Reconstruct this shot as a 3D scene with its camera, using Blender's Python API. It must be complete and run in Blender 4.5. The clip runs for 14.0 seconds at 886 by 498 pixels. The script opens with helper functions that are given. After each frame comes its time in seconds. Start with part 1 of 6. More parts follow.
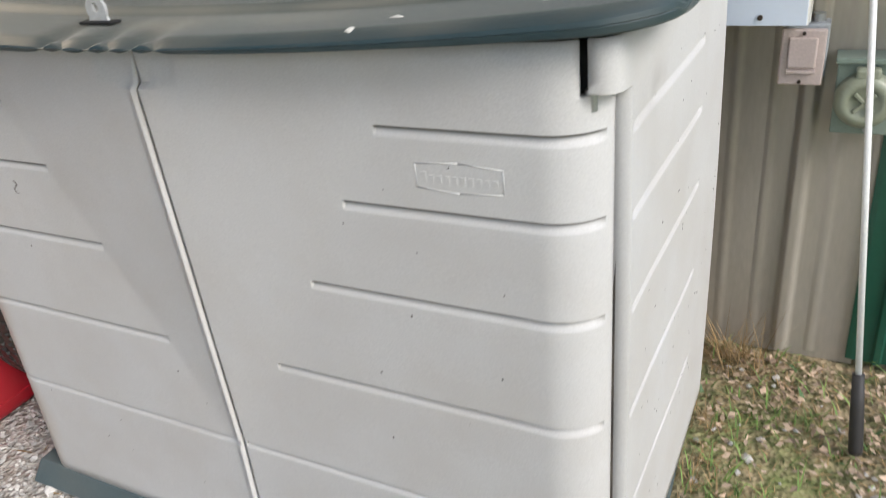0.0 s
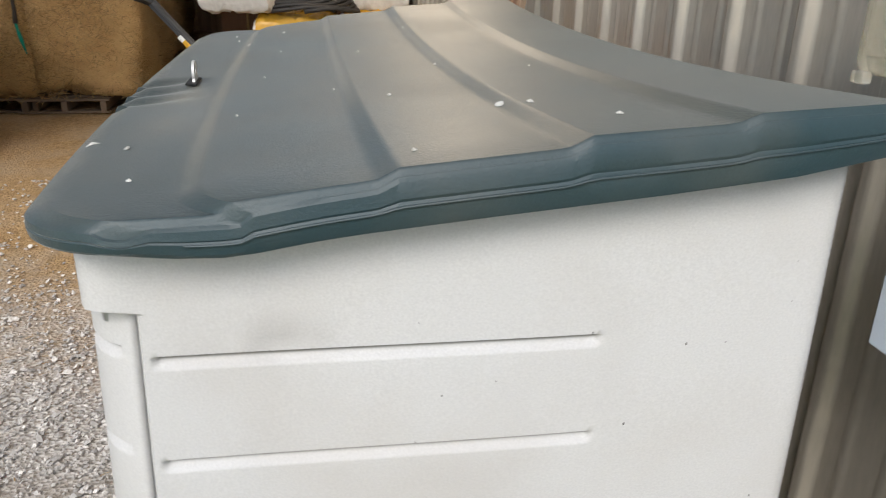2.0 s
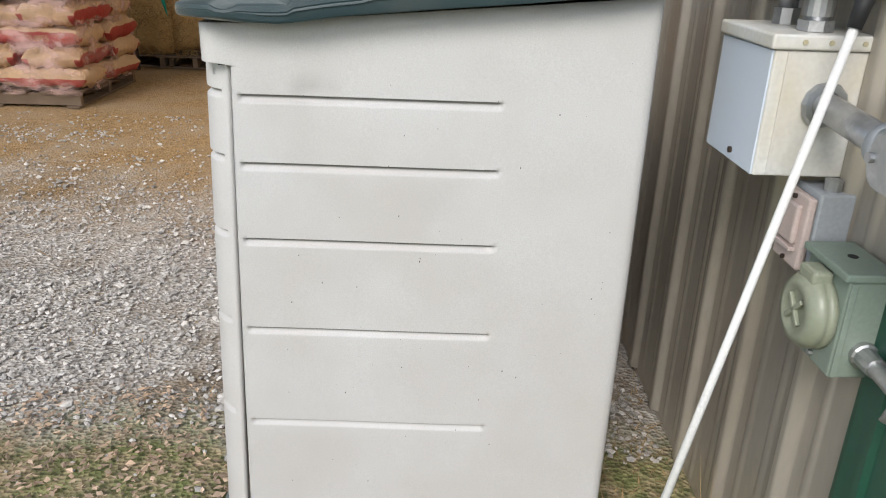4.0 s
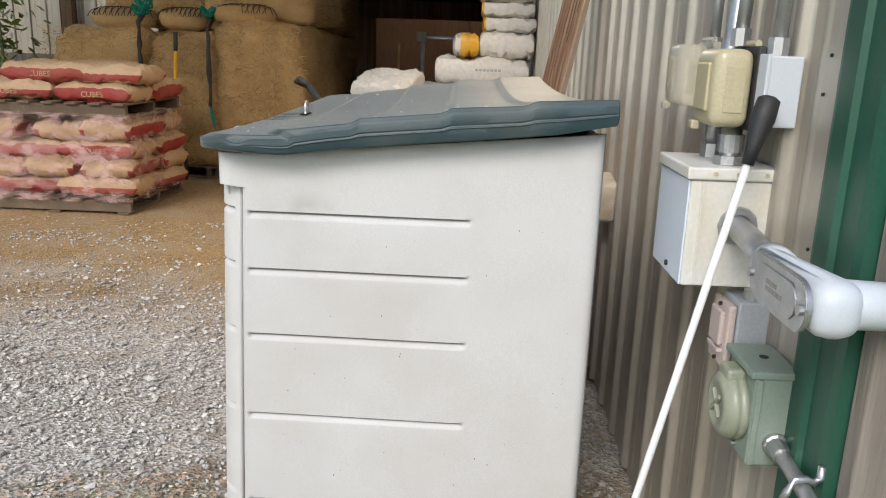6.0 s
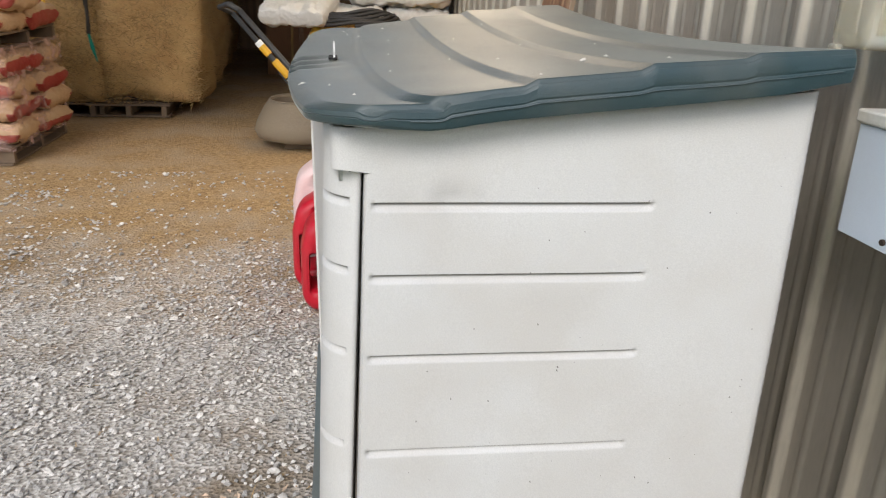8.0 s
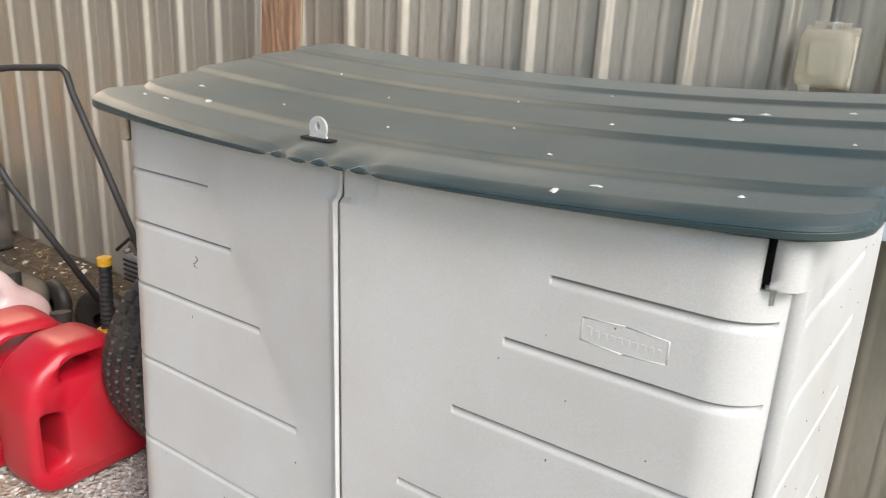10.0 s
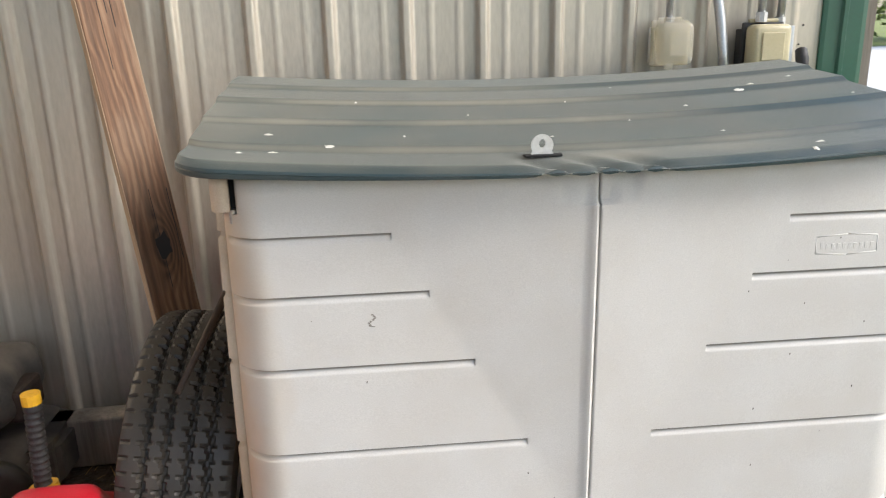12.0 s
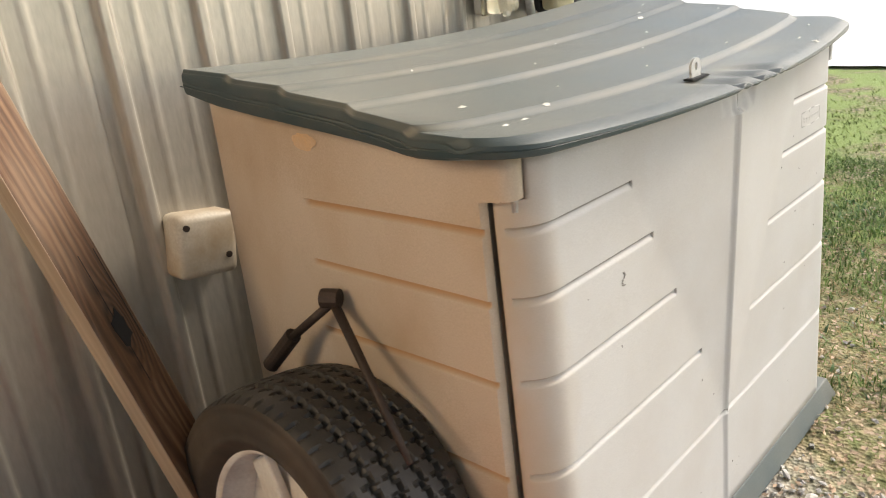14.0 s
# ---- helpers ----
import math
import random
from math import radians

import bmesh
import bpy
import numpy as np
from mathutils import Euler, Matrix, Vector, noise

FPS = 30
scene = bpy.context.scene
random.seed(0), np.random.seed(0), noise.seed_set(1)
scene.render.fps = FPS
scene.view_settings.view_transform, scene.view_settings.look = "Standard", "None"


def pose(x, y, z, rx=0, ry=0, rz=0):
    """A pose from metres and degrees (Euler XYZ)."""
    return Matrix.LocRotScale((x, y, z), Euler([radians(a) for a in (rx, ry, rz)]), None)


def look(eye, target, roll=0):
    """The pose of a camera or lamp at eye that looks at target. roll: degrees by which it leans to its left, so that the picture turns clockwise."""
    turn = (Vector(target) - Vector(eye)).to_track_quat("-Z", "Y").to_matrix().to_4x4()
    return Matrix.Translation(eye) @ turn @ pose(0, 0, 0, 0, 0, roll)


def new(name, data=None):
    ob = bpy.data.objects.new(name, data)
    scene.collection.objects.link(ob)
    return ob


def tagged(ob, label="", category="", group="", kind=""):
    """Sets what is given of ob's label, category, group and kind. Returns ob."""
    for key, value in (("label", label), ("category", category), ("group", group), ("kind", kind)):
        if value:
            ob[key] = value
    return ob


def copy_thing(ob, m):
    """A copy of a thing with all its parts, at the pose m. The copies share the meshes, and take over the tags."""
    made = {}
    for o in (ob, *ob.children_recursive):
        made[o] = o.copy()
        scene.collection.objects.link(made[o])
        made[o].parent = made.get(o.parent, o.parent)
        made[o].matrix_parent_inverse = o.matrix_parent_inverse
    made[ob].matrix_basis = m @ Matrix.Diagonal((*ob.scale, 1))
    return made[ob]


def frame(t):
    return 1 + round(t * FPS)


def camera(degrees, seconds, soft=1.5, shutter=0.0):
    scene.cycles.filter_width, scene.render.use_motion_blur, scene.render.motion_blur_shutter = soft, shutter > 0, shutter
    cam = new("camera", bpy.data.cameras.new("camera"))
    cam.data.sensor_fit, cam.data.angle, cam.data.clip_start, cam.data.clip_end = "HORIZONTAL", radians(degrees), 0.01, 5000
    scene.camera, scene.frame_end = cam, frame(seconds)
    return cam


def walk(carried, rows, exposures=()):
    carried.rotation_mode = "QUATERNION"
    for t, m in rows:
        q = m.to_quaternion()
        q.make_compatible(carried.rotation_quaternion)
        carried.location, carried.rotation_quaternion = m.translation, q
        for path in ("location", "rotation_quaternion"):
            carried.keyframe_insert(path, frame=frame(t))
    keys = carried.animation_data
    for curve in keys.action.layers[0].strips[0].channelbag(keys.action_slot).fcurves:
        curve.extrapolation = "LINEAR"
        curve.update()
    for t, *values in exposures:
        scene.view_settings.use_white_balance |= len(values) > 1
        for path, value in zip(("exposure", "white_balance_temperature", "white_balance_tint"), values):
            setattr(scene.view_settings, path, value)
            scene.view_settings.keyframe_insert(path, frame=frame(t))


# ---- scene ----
cam = camera(60.2, 14.0, 1.05, 0.25)
EXPOSURES = [(0.0, 0.48, 6350, 10), (1.5, 0.42, 6350, 10), (3.5, 0.3, 6350, 10), (6.5, 0.4, 6350, 10), (8.0, 0.36, 6350, 10), (9.0, 0.52, 6350, 10), (11.5, 1.02, 6500, 10), (12.5, 1.03, 6650, 10), (14.0, 1.07, 7150, 10)]
PATH = [
    (0, (0.935, -0.855, 1.305), (0.068, 0.691, 0.379), -6.4),
    (0.5, (1.126, -0.536, 1.323), (-0.04, 0.87, 0.508), -6.1),
    (1, (1.351, -0.254, 1.347), (-0.21, 0.763, 0.62), -3.7),
    (1.5, (1.38, 0.006, 1.347), (-0.405, 0.543, 0.623), -1.4),
    (2, (1.406, 0.209, 1.363), (-0.427, 0.524, 0.628), 1.2),
    (2.5, (1.632, 0.364, 1.335), (-0.244, 0.449, 0.646), 2.9),
    (3, (1.769, 0.388, 1.29), (-0.109, 0.397, 0.603), 2.2),
    (3.5, (1.908, 0.354, 1.237), (0.067, 0.41, 0.457), 2.0),
    (6, (2.228, 0.493, 1.308), (0.291, 0.429, 0.813), 1.9),
    (6.5, (2.233, 0.49, 1.303), (0.296, 0.408, 0.814), 1.5),
    (7, (2.199, 0.446, 1.3), (0.274, 0.331, 0.767), 1.6),
    (7.5, (2.032, 0.19, 1.327), (0.123, 0.236, 0.733), 1.9),
    (8, (1.853, -0.012, 1.322), (-0.009, 0.264, 0.644), 2.0),
    (8.5, (1.534, -0.206, 1.359), (-0.27, 0.353, 0.698), 2.8),
    (9, (1.324, -0.51, 1.348), (-0.312, 0.455, 0.722), 3.2),
    (11.5, (-0.071, -1.343, 1.348), (-0.231, 0.563, 0.765), 0.3),
    (12, (-0.41, -1.408, 1.362), (-0.246, 0.503, 0.792), -1.4),
    (12.5, (-0.749, -1.258, 1.379), (-0.285, 0.596, 0.79), -2.9),
    (13, (-1.087, -1.135, 1.357), (-0.26, 0.59, 0.773), -2.1),
    (13.5, (-1.347, -0.951, 1.342), (-0.214, 0.573, 0.714), -3.3),
    (14, (-1.545, -0.697, 1.364), (-0.208, 0.627, 0.685), -6.2),
]
walk(cam, [(t, look(eye, target, roll)) for t, eye, target, roll in PATH], EXPOSURES)

# ---- light ----
world = bpy.data.worlds.new("sky_world")
scene.world = world
world.use_nodes = True
wn = world.node_tree.nodes
sky = wn.new("ShaderNodeTexSky")
sky.sky_type = "NISHITA"
sky.sun_disc = False
sky.sun_elevation = radians(38)
sky.sun_rotation = radians(115)
sky.air_density, sky.dust_density, sky.ozone_density = 1.0, 1.5, 1.0
haze = wn.new("ShaderNodeHueSaturation")
haze.inputs["Saturation"].default_value = 0.9
world.node_tree.links.new(sky.outputs[0], haze.inputs["Color"])
world.node_tree.links.new(haze.outputs[0], wn["Background"].inputs[0])
wn["Background"].inputs[1].default_value = 0.15
sun_data = bpy.data.lights.new("sun", "SUN")
sun_data.energy, sun_data.angle, sun_data.color = 1.9, radians(25), (1.0, 0.96, 0.91)
sun = new("sun", sun_data)
sun.matrix_world = look((8, -2.9, 7), (0, 0, 0))

# warm fill lamp in an added, unseen window high in the north wall
win_data = bpy.data.lights.new("unseen_window_fill", "AREA")
win_data.shape, win_data.size, win_data.size_y = "RECTANGLE", 1.4, 0.95
win_data.energy, win_data.color = 40, (1.0, 0.78, 0.54)
new("unseen_window_fill", win_data).matrix_world = look((-3.55, 1.12, 2.52), (-2.3, -0.3, 0.9))


# ---- materials ----
def material(name, c1, c2=None, rough=0.6, metal=0.0, scale=6.0, fine=60.0, bump=0.15, dist=0.004, dirt=None, dirt_scale=2.0,
             dirt_amount=0.5, spec=0.5, stretch=(1, 1, 1), by_island=0.0, by_object=0.0, coat=0.0):
    """Two scales of colour change, fine relief and a patchy layer of dirt."""
    m = bpy.data.materials.new(name)
    m.use_nodes = True
    nt, ln = m.node_tree.nodes, m.node_tree.links
    b = nt["Principled BSDF"]
    tc = nt.new("ShaderNodeTexCoord")
    mp = nt.new("ShaderNodeMapping")
    mp.inputs["Scale"].default_value = stretch
    ln.new(tc.outputs["Object"], mp.inputs[0])

    def noise_node(s, detail=6.0):
        n = nt.new("ShaderNodeTexNoise")
        n.inputs["Scale"].default_value, n.inputs["Detail"].default_value = s, detail
        ln.new(mp.outputs[0], n.inputs["Vector"])
        return n.outputs[0]

    def ramp(src, lo, hi):
        r = nt.new("ShaderNodeMapRange")
        r.inputs["From Min"].default_value, r.inputs["From Max"].default_value = lo, hi
        ln.new(src, r.inputs["Value"])
        return r.outputs[0]

    def mix(fac, a, c, kind="MIX"):
        x = nt.new("ShaderNodeMix")
        x.data_type, x.blend_type = "RGBA", kind
        for sock, val in ((x.inputs[0], fac), (x.inputs[6], a), (x.inputs[7], c)):
            if hasattr(val, "is_linked"):
                ln.new(val, sock)
            else:
                sock.default_value = val if isinstance(val, float) else (*val, 1)
        return x.outputs[2]

    c2 = c2 or tuple(0.8 * v for v in c1)
    big, small = noise_node(scale), noise_node(fine, 4.0)
    col = mix(ramp(big, 0.35, 0.65), c1, c2)
    col = mix(ramp(small, 0.3, 0.7), col, mix(0.5, c2, tuple(0.75 * v for v in c1)))
    if by_island or by_object:
        src = (nt.new("ShaderNodeNewGeometry").outputs["Random Per Island"] if by_island else nt.new("ShaderNodeObjectInfo").outputs["Random"])
        hsv = nt.new("ShaderNodeHueSaturation")
        rr = nt.new("ShaderNodeMapRange")
        amount = by_island or by_object
        rr.inputs["To Min"].default_value, rr.inputs["To Max"].default_value = 1 - amount, 1 + amount
        ln.new(src, rr.inputs["Value"])
        ln.new(rr.outputs[0], hsv.inputs["Value"])
        ln.new(col, hsv.inputs["Color"])
        col = hsv.outputs[0]
    if dirt:
        d = nt.new("ShaderNodeMath")
        d.operation = "MULTIPLY"
        ln.new(ramp(noise_node(dirt_scale, 8.0), 0.42, 0.72), d.inputs[0])
        d.inputs[1].default_value = dirt_amount
        col = mix(d.outputs[0], col, dirt)
    ln.new(col, b.inputs["Base Color"])
    rm = nt.new("ShaderNodeMapRange")
    rm.inputs["To Min"].default_value, rm.inputs["To Max"].default_value = max(0.02, rough - 0.1), min(1, rough + 0.1)
    ln.new(big, rm.inputs["Value"])
    ln.new(rm.outputs[0], b.inputs["Roughness"])
    b.inputs["Metallic"].default_value = metal
    b.inputs["Specular IOR Level"].default_value = spec
    b.inputs["Coat Weight"].default_value = coat
    if bump:
        bp = nt.new("ShaderNodeBump")
        bp.inputs["Strength"].default_value, bp.inputs["Distance"].default_value = bump, dist
        ln.new(small, bp.inputs["Height"])
        ln.new(bp.outputs[0], b.inputs["Normal"])
    return m


M_RESIN = material("beige_resin", (0.610, 0.602, 0.585), (0.575, 0.565, 0.548), 0.55, scale=3, fine=420, bump=0.14, dist=0.0015,
                   dirt=(0.44, 0.40, 0.35), dirt_scale=5, dirt_amount=0.34, spec=0.35)


def add_marks(m, colour, amount):
    """Dark groove lines, smudges and stains on the resin, where the mesh carries them."""
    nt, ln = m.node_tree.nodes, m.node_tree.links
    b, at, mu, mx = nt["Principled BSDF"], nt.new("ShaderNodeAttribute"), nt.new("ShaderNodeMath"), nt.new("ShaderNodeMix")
    at.attribute_name, mu.operation, mx.data_type = "marks", "MULTIPLY", "RGBA"
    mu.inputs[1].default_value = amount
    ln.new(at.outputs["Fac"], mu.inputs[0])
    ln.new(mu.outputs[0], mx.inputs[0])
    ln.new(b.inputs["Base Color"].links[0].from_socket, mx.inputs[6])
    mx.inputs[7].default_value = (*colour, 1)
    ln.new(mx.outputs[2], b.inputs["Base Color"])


def set_marks(ob, values):
    ob.data.attributes.new("marks", "FLOAT", "POINT").data.foreach_set("value", values)


add_marks(M_RESIN, (0.13, 0.115, 0.10), 0.8)
M_LID = material("slate_green_resin", (0.022, 0.050, 0.058), (0.028, 0.052, 0.060), 0.50, scale=4, fine=340, bump=0.4, dist=0.0014,
                 dirt=(0.11, 0.11, 0.095), dirt_scale=7, dirt_amount=0.4, spec=0.5)
lb_ = M_LID.node_tree.nodes["Principled BSDF"]
lb_.inputs["Sheen Weight"].default_value, lb_.inputs["Sheen Roughness"].default_value, lb_.inputs["Sheen Tint"].default_value = 0.44, 0.28, (0.92, 0.88, 0.78, 1)
# dust on the faces that look up, some of their pale reflection mixed in
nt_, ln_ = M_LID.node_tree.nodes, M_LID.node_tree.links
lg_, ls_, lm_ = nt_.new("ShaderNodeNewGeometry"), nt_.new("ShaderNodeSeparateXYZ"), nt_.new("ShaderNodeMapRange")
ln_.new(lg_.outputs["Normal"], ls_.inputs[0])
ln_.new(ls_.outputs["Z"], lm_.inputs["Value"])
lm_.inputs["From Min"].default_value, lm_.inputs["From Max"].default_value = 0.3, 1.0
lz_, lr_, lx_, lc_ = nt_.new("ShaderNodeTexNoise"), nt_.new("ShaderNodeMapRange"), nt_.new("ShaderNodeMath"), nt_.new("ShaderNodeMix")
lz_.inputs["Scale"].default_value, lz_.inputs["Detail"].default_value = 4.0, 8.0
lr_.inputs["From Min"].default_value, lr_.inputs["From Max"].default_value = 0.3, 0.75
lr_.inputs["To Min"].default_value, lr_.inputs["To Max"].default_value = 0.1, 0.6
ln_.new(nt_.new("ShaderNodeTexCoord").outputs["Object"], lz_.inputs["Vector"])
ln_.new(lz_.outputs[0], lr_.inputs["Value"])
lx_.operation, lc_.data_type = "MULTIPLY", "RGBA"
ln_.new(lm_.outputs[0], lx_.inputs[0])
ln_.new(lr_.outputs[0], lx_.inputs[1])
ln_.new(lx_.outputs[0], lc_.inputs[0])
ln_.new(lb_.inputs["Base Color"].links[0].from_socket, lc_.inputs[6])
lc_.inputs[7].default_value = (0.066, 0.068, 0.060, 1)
# pale reflection painted along the ridges, and real dust by the hasp
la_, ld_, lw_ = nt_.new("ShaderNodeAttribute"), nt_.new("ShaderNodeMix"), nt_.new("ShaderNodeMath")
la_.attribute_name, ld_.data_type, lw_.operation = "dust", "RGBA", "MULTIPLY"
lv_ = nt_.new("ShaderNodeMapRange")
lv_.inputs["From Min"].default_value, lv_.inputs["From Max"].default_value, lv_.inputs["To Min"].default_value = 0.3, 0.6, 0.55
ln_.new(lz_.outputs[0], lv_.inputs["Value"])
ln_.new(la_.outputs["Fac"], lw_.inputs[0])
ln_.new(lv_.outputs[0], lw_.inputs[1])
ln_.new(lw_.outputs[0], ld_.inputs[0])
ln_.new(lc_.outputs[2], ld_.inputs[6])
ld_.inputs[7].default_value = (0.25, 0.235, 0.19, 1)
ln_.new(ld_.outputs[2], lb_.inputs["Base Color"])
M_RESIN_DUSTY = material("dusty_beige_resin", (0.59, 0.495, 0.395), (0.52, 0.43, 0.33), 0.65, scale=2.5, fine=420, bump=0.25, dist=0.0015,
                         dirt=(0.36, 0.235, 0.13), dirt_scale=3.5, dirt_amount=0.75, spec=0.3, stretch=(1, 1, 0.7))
add_marks(M_RESIN_DUSTY, (0.38, 0.19, 0.065), 0.75)
M_BASE = material("grey_green_resin", (0.10, 0.135, 0.14), (0.08, 0.11, 0.115), 0.6, fine=300, dirt=(0.25, 0.22, 0.17), dirt_amount=0.4)
M_DARK = material("dark_gap", (0.02, 0.02, 0.02), rough=0.9)
M_WHITE = material("bird_lime", (0.8, 0.79, 0.74), (0.6, 0.58, 0.52), 0.8, scale=40, fine=300)
M_ZINC = material("dull_zinc", (0.66, 0.66, 0.64), (0.52, 0.52, 0.50), 0.5, 0.25, scale=40, fine=150)
M_STEEL = material("galvanised_steel", (0.56, 0.57, 0.58), (0.42, 0.43, 0.44), 0.38, 0.85, scale=30, fine=150, bump=0.08, dirt=(0.35, 0.33, 0.3), dirt_amount=0.3)
M_SIDING = material("tan_painted_steel", (0.52, 0.485, 0.42), (0.46, 0.425, 0.365), 0.34, 0.42, scale=1.5, fine=90, bump=0.05,
                    dirt=(0.30, 0.25, 0.18), dirt_scale=2.5, dirt_amount=0.4, stretch=(1, 1, 0.25))
M_GREEN = material("green_painted_steel", (0.008, 0.085, 0.05), (0.007, 0.07, 0.042), 0.4, scale=3, fine=120, bump=0.05, dirt=(0.10, 0.13, 0.10), dirt_amount=0.25)
M_GREYWOOD = material("weathered_wood", (0.32, 0.285, 0.24), (0.11, 0.092, 0.075), 0.9, scale=14, fine=70, bump=0.6, dist=0.006, stretch=(1, 1, 0.08))
M_WOOD = material("brown_timber", (0.24, 0.125, 0.062), (0.045, 0.021, 0.011), 0.7, scale=16, fine=70, bump=1.0, dist=0.008, stretch=(1.9, 1.9, 0.06),
                  dirt=(0.34, 0.215, 0.12), dirt_scale=6, dirt_amount=0.55)
M_PLY = material("brown_plywood", (0.26, 0.13, 0.06), (0.20, 0.095, 0.045), 0.8, scale=2, fine=40, stretch=(1, 1, 0.15))
M_CABINET = material("grey_white_enamel", (0.72, 0.725, 0.70), (0.67, 0.67, 0.64), 0.4, scale=5, fine=120, bump=0.05, dirt=(0.55, 0.47, 0.30), dirt_scale=7, dirt_amount=0.5)
M_YELLOWED = material("yellowed_plastic", (0.52, 0.47, 0.31), (0.46, 0.41, 0.27), 0.3, scale=8, fine=200, bump=0.05, dirt=(0.36, 0.28, 0.13), dirt_amount=0.5)
M_PINK = material("pale_pink_plastic", (0.60, 0.50, 0.46), (0.55, 0.45, 0.41), 0.45, fine=200, bump=0.05)
M_GREYGREEN = material("grey_green_enamel", (0.22, 0.29, 0.24), (0.19, 0.25, 0.21), 0.4, fine=150, bump=0.05, dirt=(0.30, 0.30, 0.24), dirt_amount=0.4)
M_YELLOWGREEN = material("yellowed_green_plastic", (0.30, 0.325, 0.245), (0.25, 0.28, 0.21), 0.35, fine=150, bump=0.05, dirt=(0.34, 0.32, 0.2), dirt_amount=0.3)
M_GREYBOX = material("grey_pvc", (0.40, 0.43, 0.46), (0.36, 0.39, 0.42), 0.45, fine=150, bump=0.05, dirt=(0.45, 0.42, 0.36), dirt_amount=0.3)
M_PALEPVC = material("pale_grey_pvc", (0.56, 0.60, 0.64), (0.54, 0.58, 0.62), 0.45, fine=700, bump=0.02)
M_WHITEROD = material("white_fibreglass", (0.82, 0.82, 0.80), (0.78, 0.78, 0.75), 0.4, fine=150, bump=0.03)
M_BLACK = material("black_rubber", (0.018, 0.018, 0.02), (0.025, 0.025, 0.025), 0.6, fine=200, dirt=(0.07, 0.06, 0.05), dirt_amount=0.4)
M_TYRE = material("dusty_tyre", (0.022, 0.020, 0.018), (0.034, 0.030, 0.026), 0.5, scale=12, fine=250, dirt=(0.10, 0.08, 0.06), dirt_scale=9, dirt_amount=0.35)
M_SIDEWALL = material("dusty_sidewall", (0.055, 0.042, 0.032), (0.038, 0.030, 0.024), 0.7, scale=9, fine=200, bump=0.08, dirt=(0.15, 0.11, 0.075), dirt_scale=6, dirt_amount=0.55)
M_STAINED = material("stained_plastic", (0.62, 0.56, 0.46), (0.56, 0.47, 0.35), 0.45, scale=9, fine=160, bump=0.05, dirt=(0.36, 0.24, 0.13), dirt_scale=12, dirt_amount=0.75)
M_RUBBED = material("rubbed_orange", (0.66, 0.42, 0.22), (0.60, 0.44, 0.29), 0.7, scale=40, fine=300)
M_RIM = material("dirty_white_rim", (0.84, 0.81, 0.74), (0.80, 0.76, 0.69), 0.4, scale=10, fine=120, dirt=(0.30, 0.17, 0.10), dirt_scale=12, dirt_amount=0.4)
M_RUST = material("rusty_iron", (0.075, 0.05, 0.038), (0.045, 0.035, 0.03), 0.6, 0.5, scale=20, fine=200, bump=0.3)
M_RED = material("red_polyethylene", (0.50, 0.006, 0.022), (0.42, 0.006, 0.02), 0.4, scale=5, fine=250, bump=0.06, dirt=(0.40, 0.09, 0.08), dirt_scale=5, dirt_amount=0.25)
M_PALECAN = material("faded_pink_polyethylene", (0.72, 0.60, 0.58), (0.68, 0.52, 0.51), 0.45, scale=5, fine=250, bump=0.06, dirt=(0.60, 0.16, 0.16), dirt_scale=6, dirt_amount=0.4)
M_YELLOW = material("yellow_plastic", (0.75, 0.42, 0.02), (0.68, 0.36, 0.02), 0.45, fine=100)
M_YELLOWBAG = material("yellow_bag", (0.78, 0.43, 0.02), (0.68, 0.35, 0.018), 0.35, scale=6, fine=30, bump=0.3, dist=0.012, dirt=(0.70, 0.52, 0.22), dirt_scale=5, dirt_amount=0.3)
M_WHITEBAG = material("white_bag", (0.74, 0.72, 0.68), (0.64, 0.62, 0.57), 0.4, scale=6, fine=30, bump=0.5, dist=0.02)
M_PAPER = material("brown_paper", (0.56, 0.37, 0.21), (0.47, 0.30, 0.165), 0.75, scale=7, fine=35, bump=0.5, dist=0.015, dirt=(0.60, 0.45, 0.30), dirt_amount=0.5)
M_REDPAPER = material("red_printed_paper", (0.36, 0.035, 0.026), (0.29, 0.03, 0.024), 0.65, scale=7, fine=35, bump=0.5, dist=0.015, dirt=(0.42, 0.17, 0.11), dirt_amount=0.4)
M_MAGENTA = material("magenta_bucket", (0.36, 0.01, 0.07), rough=0.5)
M_HAY = material("hay", (0.70, 0.46, 0.20), (0.52, 0.31, 0.115), 0.95, scale=5, fine=55, bump=1.0, dist=0.03, stretch=(1, 1, 2.0), dirt=(0.45, 0.30, 0.12), dirt_amount=0.6)
M_STRAW = material("loose_straw", (0.46, 0.31, 0.13), (0.36, 0.22, 0.08), 0.9, by_island=0.35, bump=0)
M_NET = material("dark_net", (0.05, 0.042, 0.035), rough=0.9)
M_TEAL = material("teal_twine", (0.0, 0.22, 0.15), rough=0.8)
M_PALLET = material("pallet_wood", (0.20, 0.145, 0.095), (0.13, 0.09, 0.06), 0.9, scale=6, fine=60, bump=0.4, stretch=(1, 0.2, 1), by_object=0.2)
M_TUB = material("tan_rubber", (0.20, 0.165, 0.12), (0.15, 0.12, 0.085), 0.8, scale=8, fine=80, bump=0.3, dirt=(0.3, 0.24, 0.16), dirt_amount=0.5)
M_ENGINE = material("dusty_engine", (0.06, 0.055, 0.05), (0.035, 0.032, 0.03), 0.6, scale=14, fine=120, bump=0.2, dirt=(0.20, 0.165, 0.125), dirt_scale=6, dirt_amount=0.7)
M_ALU = material("dull_aluminium", (0.40, 0.39, 0.37), (0.28, 0.27, 0.25), 0.5, 0.6, scale=20, fine=120)
